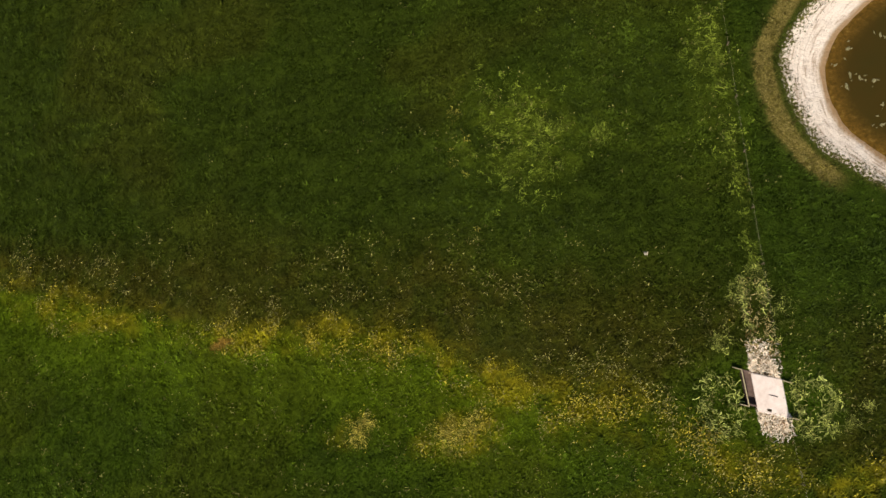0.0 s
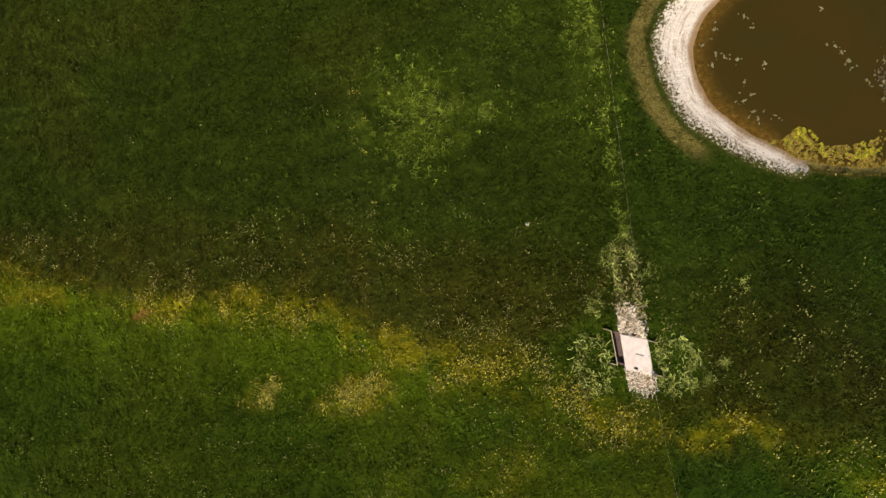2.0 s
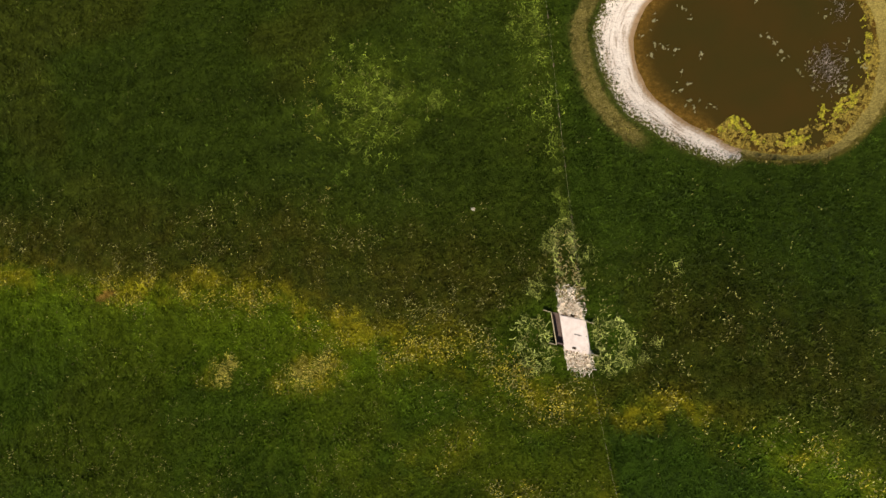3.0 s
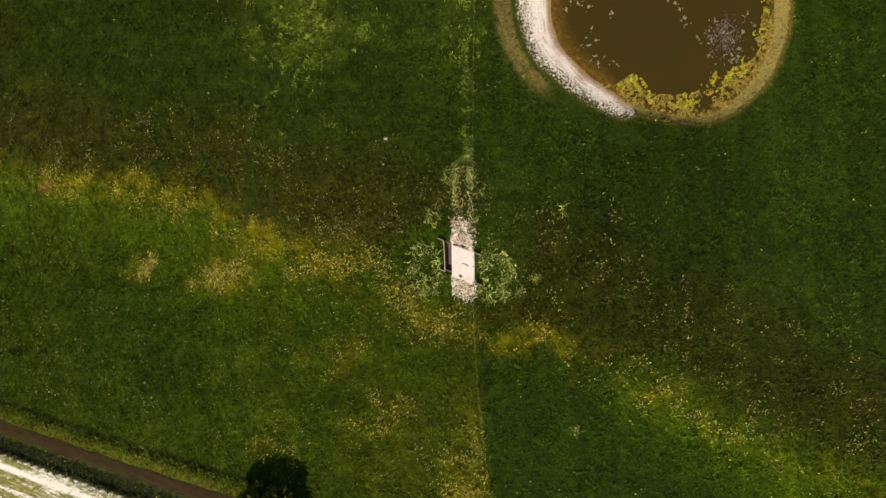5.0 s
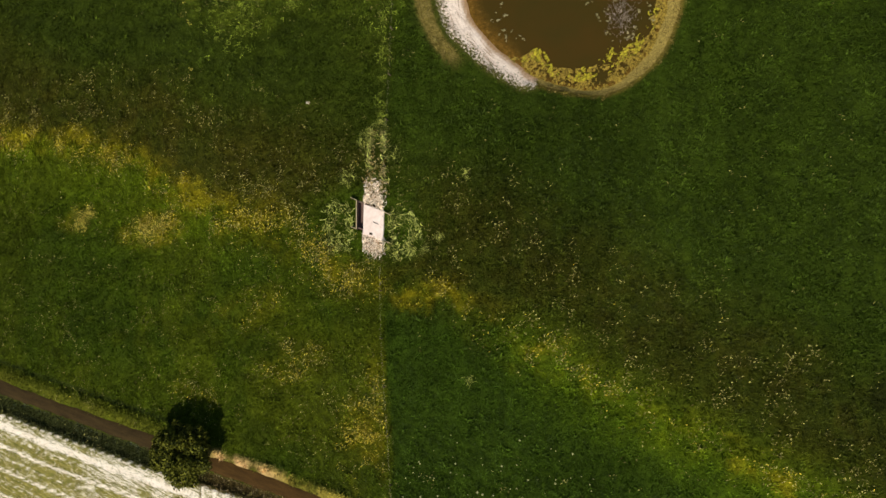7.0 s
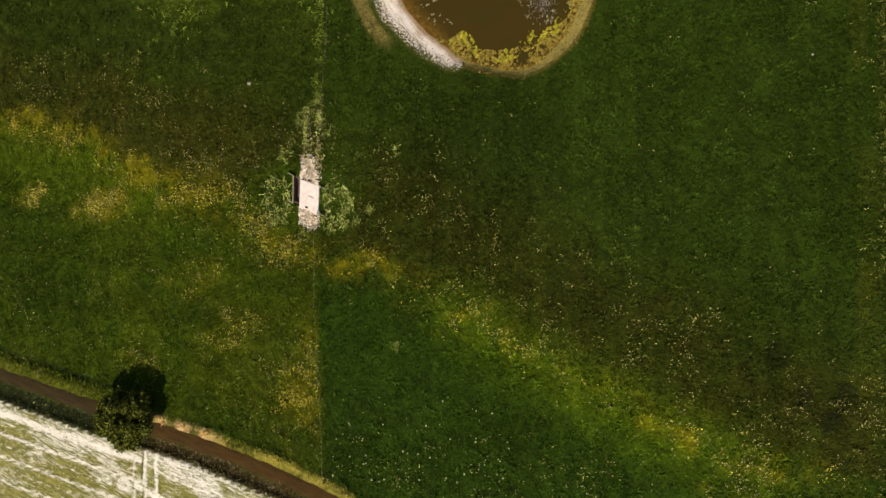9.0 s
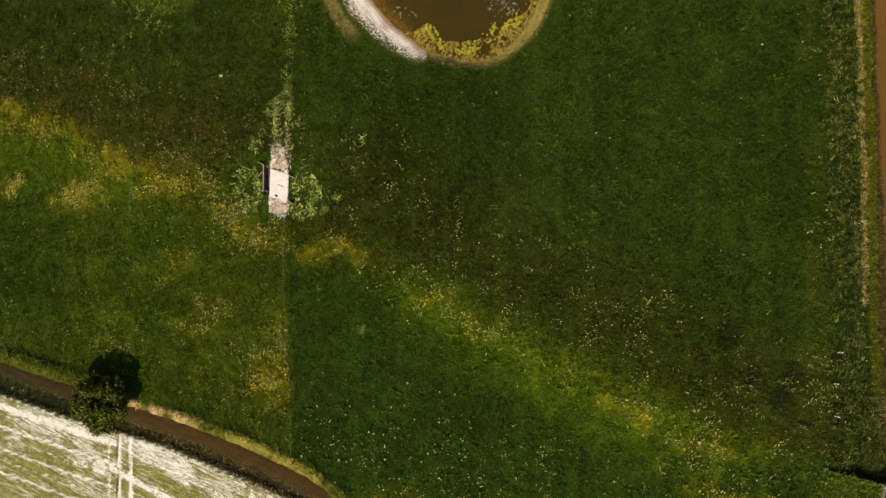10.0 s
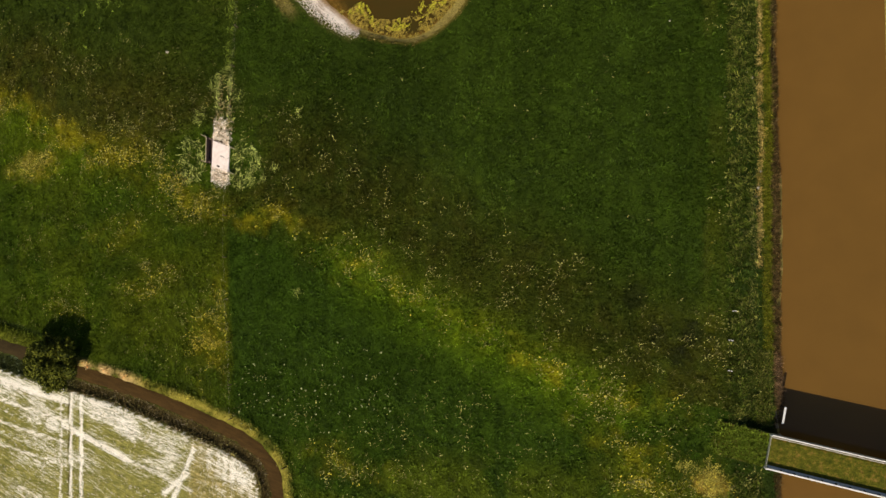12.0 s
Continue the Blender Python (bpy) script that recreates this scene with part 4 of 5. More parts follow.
def turf_material():
    m, nt, b = mat("worn_turf")
    c = ramp(nt, tex(nt, 1.4, 5, 0.7), (0.3, lin(50, 58, 14)), (0.52, lin(84, 80, 22)), (0.68, lin(126, 98, 44)))
    link(nt, mix(nt, 1.0, c, ramp(nt, tex(nt, 8, 4), (0.3, 0.6), (0.7, 1.3)), "MULTIPLY"), b.inputs["Base Color"])
    b.inputs["Roughness"].default_value = 0.95
    b.inputs["Specular IOR Level"].default_value = 0.05
    bumped(nt, b, tex(nt, 7, 4), 0.8, 0.06)
    return m


TURF = turf_material()
canal_bridge()


def bridge_gate():
    top = empty("field_gate", 43.3, -31.72, 1.25, -10.5)
    for s in (-1, 1):
        part("gate_post", box(bmesh.new(), 0, s * 2.0, -1.0, 0.16, 0.16, 2.25, 0, 0.02), WHITE, top)
    for up in (0.25, 0.5, 0.75, 1.02):
        part("bar", rod(bmesh.new(), (0, -1.9, up), (0, 1.9, up), 0.022, 0.022, 8), STEEL, top)
    for y in (-1.88, -0.6, 0.6, 1.88):
        part("upright", rod(bmesh.new(), (0, y, 0.2), (0, y, 1.05), 0.022, 0.022, 8), STEEL, top)
    return tagged(top, "pale metal field gate closed across the bridge end", "gate")


bridge_gate()


def ramp_bank():
    """Earth ramp up to the bridge, between low retaining walls."""
    bm = bmesh.new()
    nu, nv = 30, 14
    grid = []
    for i in range(nu + 1):
        for j in range(nv + 1):
            u, v = -6.6 + 6.7 * i / nu, -2.05 + 4.1 * j / nv
            z = -0.15 + 1.45 * (i / nu) ** 0.8 + 0.08 * (float(lattice(u * 3, v * 3, 1.7, 8)) - 0.5)
            grid.append(bm.verts.new((u, v, z)))
    for i in range(nu):
        for j in range(nv):
            p = i * (nv + 1) + j
            bm.faces.new((grid[p], grid[p + nv + 1], grid[p + nv + 2], grid[p + 1]))
    bm.transform(BR)
    me = bpy.data.meshes.new("ramp")
    bm.to_mesh(me)
    bm.free()
    me.materials.append(TURF)
    return tagged(new("ramp", me), "grassed earth ramp up to the canal bridge", "ground", kind="structure")


ramp_bank()
for s in (-1, 1):
    bm = bmesh.new()
    q = [bm.verts.new(c) for c in ((-5.3, s * 2.05 - 0.06, -0.4), (0.0, s * 2.05 - 0.06, -0.4), (0.0, s * 2.05 - 0.06, 1.2), (-5.3, s * 2.05 - 0.06, 0.25),
                                   (-5.3, s * 2.05 + 0.06, -0.4), (0.0, s * 2.05 + 0.06, -0.4), (0.0, s * 2.05 + 0.06, 1.2), (-5.3, s * 2.05 + 0.06, 0.25))]
    for f in ((0, 1, 2, 3), (7, 6, 5, 4), (3, 2, 6, 7), (0, 4, 5, 1), (1, 5, 6, 2), (0, 3, 7, 4)):
        bm.faces.new([q[k] for k in f])
    bmesh.ops.recalc_face_normals(bm, faces=bm.faces)
    bmesh.ops.bevel(bm, geom=list(bm.edges), offset=0.02, segments=1, affect="EDGES")
    bm.transform(BR)
    me = bpy.data.meshes.new("retaining_wall")
    bm.to_mesh(me)
    bm.free()
    me.materials.append(MOSS)
    tagged(new("retaining_wall", me), "low dark mossy brick wall holding the bridge ramp", "wall", group="ramp walls")

# piled bank beside the bridge
def bank_piling(x0, dx, y0, tall):
    top = empty("bank_piling", x0, y0, -2.9)
    g = np.random.RandomState(int(-y0))
    for k in range(16):
        part("pile", box(bmesh.new(), dx * k + g.uniform(-0.03, 0.03), -k * 0.29, 0, 0.32, 0.27, tall + g.uniform(-0.08, 0.08), g.uniform(-4, 4), 0.03), BRICK, top)
    part("waling", box(bmesh.new(), dx * 8 + 0.2, -2.2, tall - 0.5, 0.1, 4.6, 0.16, 0, 0.015), DARKWOOD, top, "dark waling board")
    return tagged(top, "pale timber piling along the canal bank by the bridge", "piling")


bank_piling(44.35, 0.03, -24.7, 2.6)
bank_piling(44.3, 0.02, -34.9, 2.7)


def mooring_boom():
    top = empty("mooring_boom", 45.4, -27.45, CANAL_LEVEL)
    for y in (-0.95, 0.95):
        part("pile", rod(bmesh.new(), (0.03 * y, y, -1.4), (0.03 * y, y, 3.1), 0.09, 0.08, 8), DARKWOOD, top)
    part("beam", box(bmesh.new(), 0, 0, 3.0, 0.24, 2.1, 0.2, -10, 0.03), WHITE, top, "white painted timber beam")
    return tagged(top, "white timber boom on two piles beside the bridge", "boom")


mooring_boom()

# ---- post at the bend of the lane ----
bend = empty("marker_post", -20.9, -38.7, hz(-20.9, -38.7))
part("post", rod(bmesh.new(), (0, 0, -0.3), (0.05, 0.05, 1.25), 0.10, 0.08, 8), DARKWOOD, bend)
part("cap", box(bmesh.new(), 0.05, 0.05, 1.24, 0.26, 0.26, 0.07, 15, 0.015), DARKWOOD, bend)
tagged(bend, "short dark wooden marker post beside the lane", "post")


# ---- pond life ----
def algae(name, label, material, lo, hi, keep_at, lift, seed, cell, sparse):
    """A ragged mat of weed floating along the shore, as thick cells of a jittered sheet."""
    g = np.random.RandomState(seed)
    n0, n1 = int(34 / cell), int(20 / cell)
    px, py = POND[0] - 16 + cell * np.arange(n0 + 1), POND[1] - 17 + cell * np.arange(n1 + 1)
    PX, PY = np.meshgrid(px, py, indexing="ij")
    PX, PY = PX + g.uniform(-0.35, 0.35, PX.shape) * cell, PY + g.uniform(-0.35, 0.35, PX.shape) * cell
    gap, ang = pond_gap(PX.ravel(), PY.ravel())
    wide = np.interp(ang, [-180, -128, -118, -108, -95, -80, -65, -55, -40, -20, 0, 180], [0, 0, 1.0, 3.4, 2.8, 3.2, 3.8, 3.4, 2.4, 1.6, 1.2, 0]) * (0.55 + 0.9 * lattice(PX.ravel(), PY.ravel(), 2.4, seed + 5))
    m = ((gap < 0.5) & (-gap > lo * wide) & (-gap < hi * wide) & (wide > 0.3) & (0.36 * cloud(PX.ravel(), PY.ravel(), 1.3, seed + 9) + 0.64 * cloud(PX.ravel(), PY.ravel(), 0.34, seed + 8) + 0.16 * blob(PX.ravel(), PY.ravel(), -12.0, 29.4, 2.6, 1.8) > keep_at + sparse * step(-78, -45, ang))).reshape(PX.shape)
    cells = m[:-1, :-1] & m[1:, 1:] & m[1:, :-1]
    ids, verts, faces = {}, [], []

    def vert(i, j):
        if (i, j) not in ids:
            ids[i, j] = len(verts)
            h = POND_LEVEL + lift * (0.5 + float(g.rand()))
            verts.append((PX[i, j], PY[i, j], h))
        return ids[i, j]

    for i, j in zip(*np.nonzero(cells)):
        faces.append((vert(i, j), vert(i + 1, j), vert(i + 1, j + 1), vert(i, j + 1)))
    ob = new(name, mesh_from(name, verts, faces, material))
    solid = ob.modifiers.new("thick", "SOLIDIFY")
    solid.thickness, solid.offset = 0.05, -1
    return tagged(ob, label, "algae", kind="stuff")


algae("algae_mat", "bright yellow-green algae floating at the pond edge", ALGAE, 0.44, 1.05, 0.500, 0.05, 33, 0.08, 0.03)
algae("algae_belt", "brownish yellow algae along the pond shore", ALGAE_OLD, -0.4, 0.80, 0.425, 0.03, 43, 0.08, 0.0)


def weed_mesh(seed):
    """A ragged raft of leaves lying on the water."""
    g = np.random.RandomState(seed)
    bm = bmesh.new()
    cx, cy, turn, big = 0.0, 0.0, g.uniform(0, 6.28), 0.3
    n = 15
    low, high = [], []
    for k in range(n):
        r = big * g.uniform(0.25, 1.35)
        u, v = math.cos(k * 6.283 / n) * r * 1.3, math.sin(k * 6.283 / n) * r * 0.6
        px, py = cx + u * math.cos(turn) - v * math.sin(turn), cy + u * math.sin(turn) + v * math.cos(turn)
        low.append(bm.verts.new((px, py, -0.03)))
        high.append(bm.verts.new((px, py, g.uniform(0.01, 0.05))))
    hub = bm.verts.new((cx, cy, 0.06))
    for k in range(n):
        bm.faces.new((low[k], low[(k + 1) % n], high[(k + 1) % n], high[k]))
        bm.faces.new((high[k], high[(k + 1) % n], hub))
    bmesh.ops.recalc_face_normals(bm, faces=bm.faces)
    me = bpy.data.meshes.new("floating_weed")
    bm.to_mesh(me)
    bm.free()
    me.materials.append(PAD)
    return me


weeds = [weed_mesh(60 + k) for k in range(5)]
SPOTS = [(-19.3, 40.2), (-18.4, 39.7), (-15.5, 44.0), (-14.7, 42.4), (-16.7, 36.4), (-16.2, 34.6), (-17.2, 34.1), (-16.4, 32.6), (-16.1, 31.9), (-13.9, 31.3), (-14.2, 38.0), (-6.2, 37.5), (-5.6, 36.4), (-4.3, 33.8),
         (-2.7, 33.1), (-3.1, 31.4), (-20.5, 41.6), (-17.1, 39.1), (-0.4, 39.4), (-5.5, 35.5), (-6.7, 38.3), (-7.3, 43.1), (0.2, 30.9), (0.9, 33.8), (-19.9, 38.9), (-18.9, 43.2), (1.5, 36.0), (0.5, 31.8), (2.2, 34.5), (-0.4, 30.6), (2.6, 32.6), (-2.2, 35.6)]
g = np.random.RandomState(14)
SPOTS = [(float(x + a), float(y + b), float(c)) for x, y in SPOTS for a, b, c in zip(np.r_[0, g.normal(0, 0.42, 3)], np.r_[0, g.normal(0, 0.34, 3)], np.r_[0.8, g.uniform(0.25, 0.6, 3)])]
for k, (x, y, s) in enumerate(SPOTS):
    ob = new("floating_weed", weeds[k % 5])
    ob.matrix_world = pose(x, y, POND_LEVEL + 0.002 * (k % 7), 0, 0, k * 77) @ Matrix.Diagonal((s * (1 + 0.3 * math.sin(k * 1.9)), s * (1 + 0.3 * math.cos(k * 1.3)), 1, 1))
    tagged(ob, "pale clump of weed floating on the brown pond", "water weed", group="weed clumps on the pond")


def reed_clump(x, y, rx, ry, count, seed, label):
    g = np.random.RandomState(seed)
    bm = bmesh.new()
    for _ in range(count):
        px, py = g.normal(0, rx * 0.5), g.normal(0, ry * 0.5)
        a, l, h = g.uniform(0, 6.28), g.uniform(0.05, 0.45) * g.uniform(0.5, 1.6), g.uniform(0.15, 0.7)
        rod(bm, (px, py, -0.15), (px + math.cos(a) * l, py + math.sin(a) * l, h), g.uniform(0.012, 0.032), 0.01, 3)
    me = bpy.data.meshes.new("reed_clump")
    bm.to_mesh(me)
    bm.free()
    me.materials.append(REED)
    ob = new("reed_clump", me)
    ob.matrix_world = pose(x, y, POND_LEVEL)
    return tagged(ob, label, "reeds", kind="stuff")


reed_clump(-1.2, 33.4, 1.8, 2.5, 380, 71, "grey-brown dead reeds standing in the pond")
reed_clump(1.2, 40.2, 1.1, 1.9, 70, 72, "tan dead reeds near the pond shore")


# ---- white umbels and pale stones in the grass ----
def umbel_plant(seed, size):
    g = np.random.RandomState(seed)
    top = empty("cow_parsley", 0, 0, 0)
    bm = bmesh.new()
    for k in range(5):
        a = k * 1.26 + g.uniform(-0.3, 0.3)
        rod(bm, (0, 0, 0), (math.cos(a) * size * 0.6, math.sin(a) * size * 0.6, 0.55), 0.012, 0.008, 4)
    part("stems", bm, STALK, top)
    bm = bmesh.new()
    for k in range(5):
        a = k * 1.26 + g.uniform(-0.3, 0.3)
        bmesh.ops.create_cone(bm, cap_ends=True, segments=7, radius1=size * 0.15, radius2=size * g.uniform(0.35, 0.5), depth=0.06, matrix=pose(math.cos(a) * size * 0.55, math.sin(a) * size * 0.55, 0.56 + g.uniform(-0.05, 0.05), g.uniform(-15, 15), g.uniform(-15, 15), 0))
    part("umbels", bm, BLOOM, top, "flat white flower heads")
    return tagged(top, "white umbel flowers in the dark grass", "wild flower", group="white umbels in the meadow")


STALK = simple("stalk", lin(78, 92, 36), lin(52, 64, 22), 8, 0.8)
BLOOM = simple("cream_bloom", lin(196, 194, 142), lin(138, 140, 88), 12, 0.8)
UMBELS = [(-27.4, -21.1), (-26.5, -24.2), (-27.2, -25.6), (-27.8, -27.0), (-21.7, -24.1), (-18.1, -23.9), (-21.5, -25.4), (-15.7, -23.9), (-13.8, -23.6), (-12.7, -24.2), (-12.4, -25.4), (-11.2, -25.3), (-10.3, -26.9), (-18.1, -27.6),
          (-16.3, -28.4), (-19.2, -28.2), (-24.2, -29.4), (-24.6, -29.9), (-23.3, -30.5), (-23.0, -31.4), (-18.9, -29.8), (-17.9, -29.6), (-18.0, -30.7), (-17.9, -32.1), (-9.6, -28.5), (-9.7, -29.3), (-8.8, -29.4), (-7.7, -29.7),
          (-4.7, -26.1), (-7.1, -31.3), (-9.1, -31.6), (-9.0, -25.1), (-5.9, -24.4), (-15.0, -31.0), (-22.0, -31.6), (-29.2, -31.8), (-26.9, -33.0), (-26.4, -33.6)]
g = np.random.RandomState(5)
UMBELS += [(float(a), float(b)) for a, b in zip(g.uniform(-28.5, -4, 95), g.triangular(-36, -29, -19, 95))]
kinds = [umbel_plant(80 + k, s) for k, s in enumerate((0.10, 0.13, 0.07))]
for k, (x, y) in enumerate(UMBELS):
    m = pose(x, y, hz(x, y), 0, 0, k * 51) @ Matrix.Scale(0.7 + 0.55 * ((k * 37) % 11) / 10, 4)
    if k < 3:
        kinds[k].matrix_world = m
    else:
        copy_thing(kinds[(k * 7) % 3], m)


def stone(x, y, size, seed):
    g = np.random.RandomState(seed)
    bm = bmesh.new()
    bmesh.ops.create_icosphere(bm, subdivisions=2, radius=size)
    for v in bm.verts:
        v.co *= 1 + 0.25 * noise.noise(v.co * (1.4 / size) + Vector((seed, 0, 0)))
        v.co.z *= 0.6
    me = bpy.data.meshes.new("stone")
    bm.to_mesh(me)
    bm.free()
    me.materials.append(STONE)
    ob = new("stone", me)
    ob.matrix_world = pose(x, y, hz(x, y) + size * 0.22, 0, 0, g.uniform(0, 360))
    return tagged(ob, "pale weathered stone lying in the grass", "stone", group="stones in the meadow")


for k, (x, y, s) in enumerate(((-43.9, 23.9, 0.22), (38.9, 13.1, 0.28), (42.2, 15.4, 0.35), (41.6, 16.2, 0.3), (42.8, 1.0, 0.35), (43.1, 3.1, 0.25), (42.6, -0.1, 0.25), (42.0, -7.5, 0.25),
                               (32.0, 23.7, 0.25))):
    stone(x, y, s * (0.9 if k == 0 else 0.55), k + 1)


# ---- stakes along the canal verge ----
for k, (x, y) in enumerate(((39.6, -14.75), (39.15, -18.45), (39.05, -22.25))):
    ob = empty("stake", x, y, hz(x, y))
    part("post", rod(bmesh.new(), (0, 0, -0.3), (0.06, 0, 1.1), 0.06, 0.05, 7), TIMBER, ob)
    part("board", box(bmesh.new(), 0.1, 0, 0.95, 0.56, 0.09, 0.12, -5 * k, 0.01), WHITE, ob, "short white board")
    tagged(ob, "timber stake with a short white board on the canal verge", "stake", group="stakes on the canal verge")


# ---- rough growth: reeds on the canal bank, weeds in the lane's ditch, grass on the ramp, tangles by the culvert ----
def rough_growth():
    g = np.random.RandomState(90)
    def bank_band(count, lo, hi, small, large, rise, colours, thin, lean, south=-45, north=40):
        y = g.uniform(south, north, count)
        x = bank_x(y) + g.uniform(lo, hi, count)
        keep = ~((y < -28.6) & (y > -35.0) & (x > 36)) & (cloud(x, y * 1.3, 1.8, 98) > 0.34)
        x, y = x[keep], y[keep]
        n = len(x)
        size = g.uniform(small, large, n)
        v = tuft_soup(x, y, height(x, y), size, size * rise, g, 5, lean + 0 * x, thin)
        tint = np.array([lin(*c) for c in colours])[g.randint(0, len(colours), n)] * np.exp(g.normal(0, 0.35, (n, 1)))
        return v, np.repeat(tint, 15, 0)

    bands = [bank_band(8500, -5.0, -1.5, 0.3, 0.75, 0.75, ((66, 78, 20), (84, 94, 26), (52, 58, 17), (118, 116, 52)), 0.6, 3.0),
             bank_band(4600, -1.8, -1.2, 0.15, 0.42, 0.5, ((194, 166, 98), (150, 126, 66), (96, 88, 34)), 0.7, 0.2, -10),
             bank_band(4200, -1.1, -0.1, 0.15, 0.45, 0.7, ((92, 94, 16), (78, 84, 16), (116, 108, 28)), 0.7, 0.2, -22),
             bank_band(420, -2.6, -2.0, 0.15, 0.4, 0.6, ((196, 184, 124), (150, 144, 80), (96, 100, 40)), 0.5, 0.2, -17, 2),
             bank_band(2600, -1.6, -0.2, 0.3, 0.75, 0.75, ((70, 82, 20), (90, 98, 28), (54, 60, 18), (120, 114, 54)), 0.6, 3.0, -28.5, -20),
             bank_band(500, 0.0, 1.5, 0.4, 0.9, 0.5, ((150, 118, 86), (110, 84, 56), (70, 56, 36)), 0.3, 0.3, -26.5, -20),
             bank_band(7500, -0.1, 1.3, 0.2, 0.5, 0.9, ((84, 66, 36), (98, 78, 42), (70, 62, 26), (130, 104, 64)), 0.6, 0.0)]
    for (v, tint), label in zip(bands, ("dark green reeds standing along the canal verge", "bleached straw line along the canal bank", "yellow-green grass on the canal bank top", "pale seed heads among the verge reeds", "tall green reeds on the bank by the bridge", "bleached fallen reeds over the water's edge", "ragged brown reeds at the canal's edge")):
        tagged(new("bank_reeds", soup("bank_reeds", v, GRASS, 3, tint)), label, "reeds", kind="stuff")

    n = 60000
    x, y = g.uniform(-120, -20, n), g.uniform(-50, -10, n)
    r, _ = along(x, y, ROAD)
    e, _ = along(x, y, FIELD)
    keep = (r < -1.1) & (e > -0.25)
    x, y, e = x[keep], y[keep], e[keep]
    n = len(x)
    size = g.uniform(0.14, 0.38, n) * (0.6 + 0.8 * cloud(x, y, 2, 95))
    v = tuft_soup(x, y, height(x, y), size, size * 0.6, g, 5)
    pick = g.rand(n)
    tint = np.where((pick < 0.8 - 0.5 * step(0.5, 0.0, e))[:, None], np.array(lin(112, 96, 54)), np.where((pick < 0.84)[:, None], np.array(lin(120, 100, 64)), np.array(lin(184, 164, 128)))) * g.uniform(0.5, 1.2, (n, 1))
    # weeds get darker and greener west of the tree
    dusky = step(-56, -62, x)[:, None]
    tint = tint * (1 - 0.7 * dusky * np.array((1.0, 0.78, 0.85)))
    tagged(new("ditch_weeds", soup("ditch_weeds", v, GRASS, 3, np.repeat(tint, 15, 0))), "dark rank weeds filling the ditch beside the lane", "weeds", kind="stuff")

    n = 16000
    x, y = g.uniform(-92, -24, n), g.uniform(-50, -20, n)
    e, _ = along(x, y, FIELD)
    keep = (e < -0.1) & (e > -19) & (lattice((x * 0.94 - y * 0.34) / 5, x * 0.34 + y * 0.94, 0.35, 77) > 0.45)
    x, y = x[keep], y[keep]
    n = len(x)
    way = np.where(x > -36.5, 1.45, -0.3) + g.normal(0, 0.35, n)
    quad = flecks(x, y, height(x, y) + g.uniform(0.05, 0.12, n), g.uniform(0.06, 0.2, n), g.uniform(0.018, 0.045, n), way, g.uniform(-0.4, 0.4, (n, 2)))
    tint = np.array([lin(*c) for c in ((234, 220, 192), (214, 196, 160), (110, 110, 50), (150, 140, 84))])[g.randint(0, 4, n)] * g.uniform(0.6, 1.05, (n, 1))
    tagged(new("field_stubble", soup("field_stubble", quad, PETAL, 4, np.repeat(tint, 4, 0))), "pale stubble and seedling rows on the bare field", "stubble", kind="stuff")

    n = 1500
    u, w = g.uniform(-6.5, 0.0, n), g.uniform(-2.0, 2.0, n)
    pts = [BR @ Vector((a, b, -0.15 + 1.45 * max((a + 6.6) / 6.7, 0) ** 0.8)) for a, b in zip(u, w)]
    x, y, z = (np.array([p[k] for p in pts]) for k in range(3))
    size = g.uniform(0.15, 0.5, n)
    v = tuft_soup(x, y, z, size, size * 0.8, g, 5)
    tint = np.array(lin(92, 104, 28)) * np.exp(g.normal(0.1, 0.35, (n, 1)))
    tagged(new("ramp_grass", soup("ramp_grass", v, GRASS, 3, np.repeat(tint, 15, 0))), "meadow grass over the bridge ramp", "grass", kind="stuff")

    # pale stems lying in curls in the hollows by the culvert and up the trodden line north of it
    n = 250
    side = g.rand(n)
    a, rad = g.uniform(0, 6.283, n), np.sqrt(g.uniform(0.1, 1, n))
    x = np.where(side < 0.42, -38.8 + 2.5 * rad * np.cos(a), np.where(side < 0.86, -29.6 + 2.6 * rad * np.cos(a), np.where(side < 0.94, -34.6, -32.3) + g.normal(0, 0.25, n)))
    y = np.where(side < 0.42, 6.5 + 3.5 * rad * np.sin(a), np.where(side < 0.86, 5.7 + 3.6 * rad * np.sin(a), g.uniform(12.5, 19, n)))
    keep = ~((np.abs(x + 34.0) < 2.4) & (np.abs(y - 7.5 - skew(x)) < 2.4))
    x, y, a, lying = x[keep], y[keep], a[keep] + 1.57, side[keep] < 0.86
    n = len(x)
    way, bend = np.where(lying, a, 1.57) + g.normal(0, 0.7, n), g.normal(0, 0.7, n)
    light, long, pieces, tints = 0.2 + 1.2 * g.rand(n) ** 1.8, g.uniform(0.07, 0.15, n), [], []
    for k in range(4):
        pieces.append(flecks(x, y, height(x, y) + 0.22 + 0.05 * k, long, g.uniform(0.02, 0.045, n), way, g.uniform(-0.25, 0.25, (n, 2))))
        tints.append(np.array(lin(194, 200, 104)) * (light * g.uniform(0.6, 1.2, n))[:, None])
        x, y, way = x + np.cos(way) * long * 1.7, y + np.sin(way) * long * 1.7, way + bend
    tagged(new("pale_stems", soup("pale_stems", np.concatenate(pieces), PETAL, 4, np.repeat(np.concatenate(tints), 4, 0))), "pale tangled stems curling over the dark grass by the culvert", "weeds", kind="stuff")

    # pale weeds: the same hollows, the strip beside the fence, scattered stands
    n = 260
    left = g.rand(n) < 0.45
    a, rad = g.uniform(0, 6.283, n), np.sqrt(g.uniform(0.2, 1, n))
    x = np.where(left, -38.8 + 2.7 * rad * np.cos(a), -29.6 + 2.6 * rad * np.cos(a))
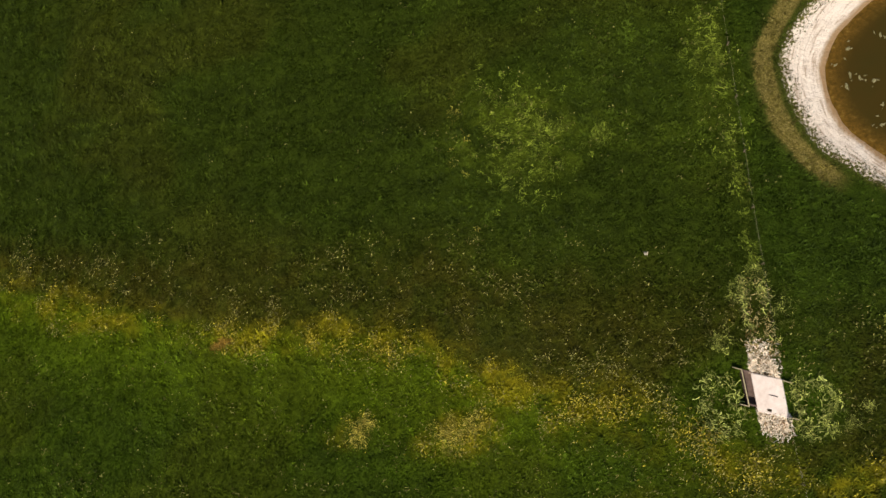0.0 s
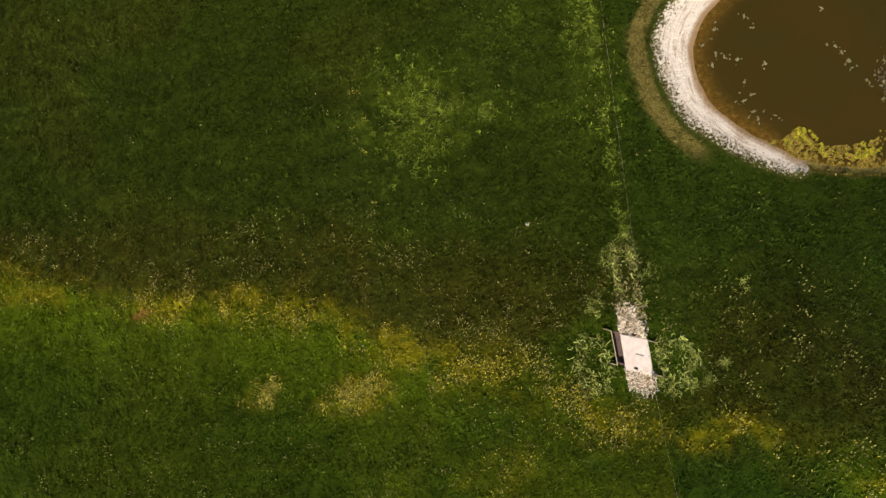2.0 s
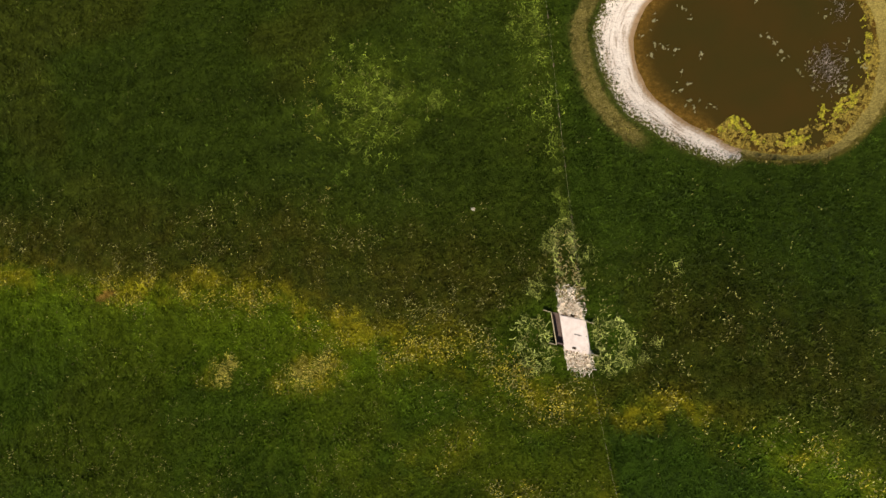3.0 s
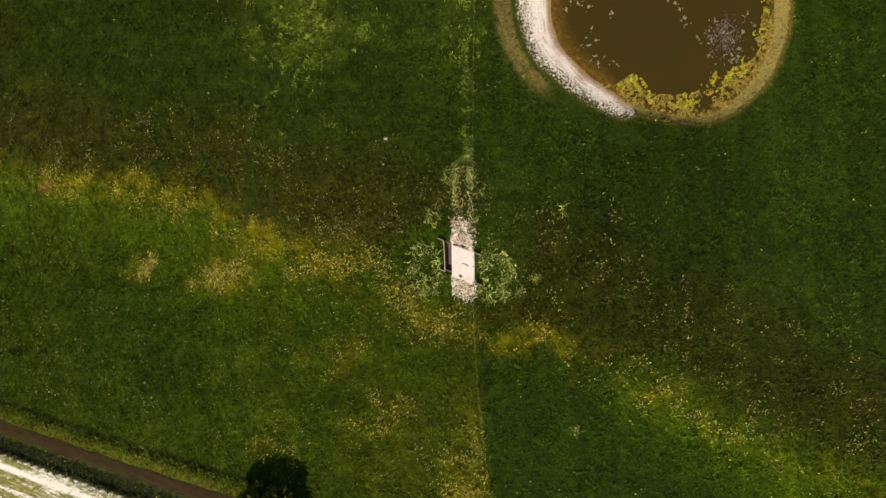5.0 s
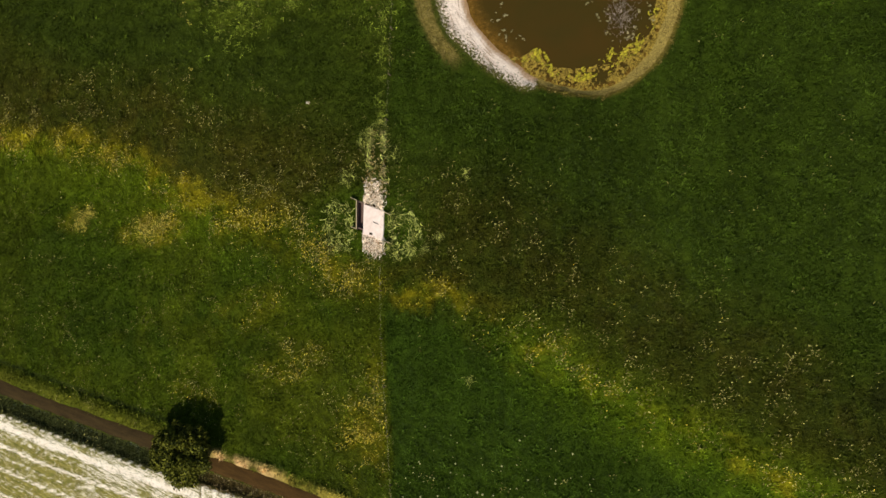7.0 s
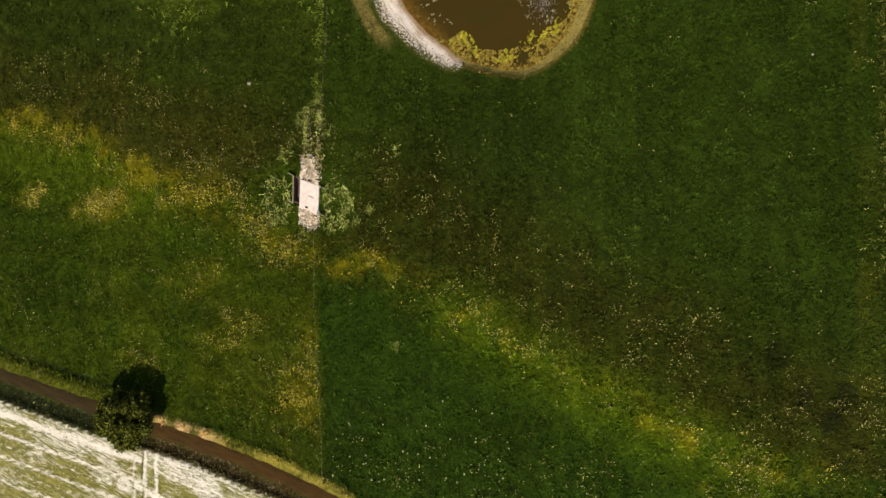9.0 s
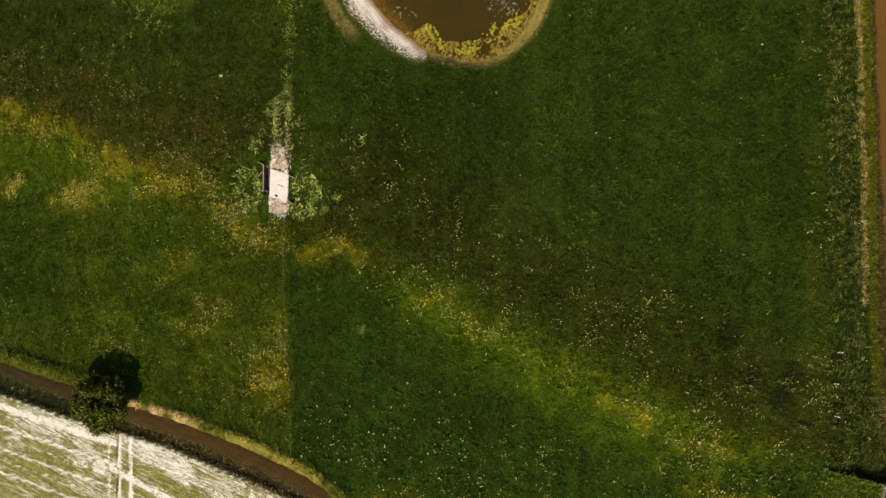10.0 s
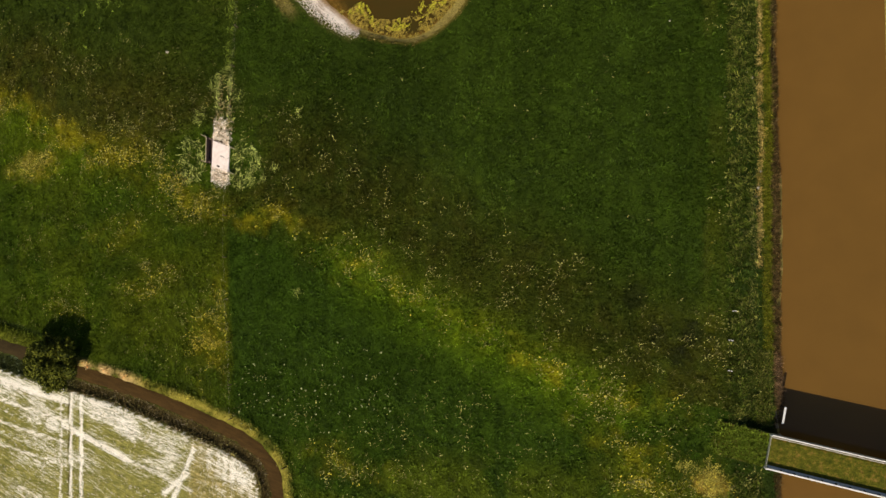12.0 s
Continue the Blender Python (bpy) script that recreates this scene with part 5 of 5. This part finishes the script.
    y = np.where(left, 6.3 + 3.7 * rad * np.sin(a), 5.2 + 3.5 * rad * np.sin(a))
    for cx, tilt, spread, low, high, k in ((-34.5, -0.03, 0.3, 12.5, 20, 34), (-32.3, -0.02, 0.3, 12.5, 19, 26), (-32.8, 0.0, 0.42, 18, 53, 200), (-33, 0.0, 2.0, 34, 56, 120)):
        along_y = g.uniform(low, high, k)
        x, y = np.r_[x, cx + tilt * (along_y - low) + g.normal(0, spread, k)], np.r_[y, along_y]
    keep = (cloud(x, y, 0.9, 97) > 0.47) & ~((np.abs(x + 34.0) < 2.4) & (np.abs(y - 7.5 - skew(x)) < 2.4))
    x, y = x[keep], y[keep]
    for cx, cy, rad, k in ((-20.1, -13.7, 0.5, 6), (-26.2, 3.3, 0.7, 12), (-24.6, 5.0, 0.4, 8), (-20.8, 13.3, 0.6, 7), (-53.1, 40.5, 1.2, 30), (-51.5, 40.2, 1.0, 24), (-46.7, 38.5, 1.0, 34), (-80.2, 7.4, 1.2, 44), (-78.8, 8.6, 0.9, 24), (-56, 39.5, 7.0, 190), (-55, 38, 4.0, 50),
                           (-69, 6.5, 2.0, 80), (-66, 7.4, 1.3, 40), (-34.0, 46, 2.2, 50), (-35.0, 19, 1.2, 16), (-31.0, 16, 1.2, 14), (-37.8, 13.4, 1.3, 20), (36.9, -36.2, 1.6, 180), (34, -34.5, 1.5, 30)):
        x, y = np.r_[x, g.normal(cx, rad * 0.5, k)], np.r_[y, g.normal(cy, rad * 0.6, k)]
    # each stand is a knot of smaller shoots round its middle
    shoots = 9
    n = len(x) * shoots
    light = np.repeat(0.3 + 1.5 * g.uniform(0, 1, len(x)) ** 1.7, shoots)
    x, y = np.repeat(x, shoots) + g.normal(0, 0.26, n), np.repeat(y, shoots) + g.normal(0, 0.26, n)
    size = g.uniform(0.12, 0.46, n)
    v = tuft_soup(x, y, height(x, y) + g.uniform(0.1, 0.4, n), size, size * 0.45, g, 4, None, 0.2)
    green = np.where((y > 21)[:, None], np.array(lin(150, 164, 58)), np.array(lin(192, 196, 98)))
    tint = np.where(((x > -62) & (x < 30))[:, None], green, np.array(lin(208, 192, 84))) * (light * np.exp(g.normal(0, 0.3, n)))[:, None] * 0.8
    tagged(new("pale_weeds", soup("pale_weeds", v, GRASS, 3, np.repeat(tint, 12, 0))), "tangled pale weeds in the hollows by the culvert", "weeds", kind="stuff")

    # dark tufts and dead stems along the pond's fringe of sand and mud
    n = 44000
    x, y = POND[0] + g.uniform(-20, 20, n), POND[1] + g.uniform(-20, 18, n)
    gap, bearing = pond_gap(x, y)
    wide = np.interp(bearing, [p[0] for p in SHORE], [p[1] for p in SHORE])
    sandy = np.where(bearing < 0, step(-98, -104, bearing), step(60, 100, bearing))
    fringe = np.where(sandy > 0.5, step(wide * 0.5, wide * 0.95, gap) * step(wide + 1.3, wide + 0.4, gap) * 0.75, step(0.1, wide * 0.6, gap) * step(wide + 0.8, wide, gap) * 0.8)
    keep = (g.rand(n) < fringe * step(0.42, 0.6, cloud(x, y, 0.8, 99)))
    x, y, sandy = x[keep], y[keep], sandy[keep]
    n = len(x)
    size = g.uniform(0.08, 0.28, n)
    v = tuft_soup(x, y, height(x, y), size, size * 0.7, g, 4, None, 0.9)
    shades = np.array([lin(*c) for c in ((70, 56, 28), (56, 62, 20), (96, 78, 42), (58, 46, 22), (150, 126, 64), (180, 156, 92))])
    tint = np.where((sandy > 0.5)[:, None], shades[g.randint(0, 4, n)], shades[g.randint(2, 6, n)]) * g.uniform(0.6, 1.1, (n, 1))
    tagged(new("shore_weeds", soup("shore_weeds", v, GRASS, 3, np.repeat(tint, 12, 0))), "dark tufts and dead stems along the pond shore", "weeds", kind="stuff")


rough_growth()
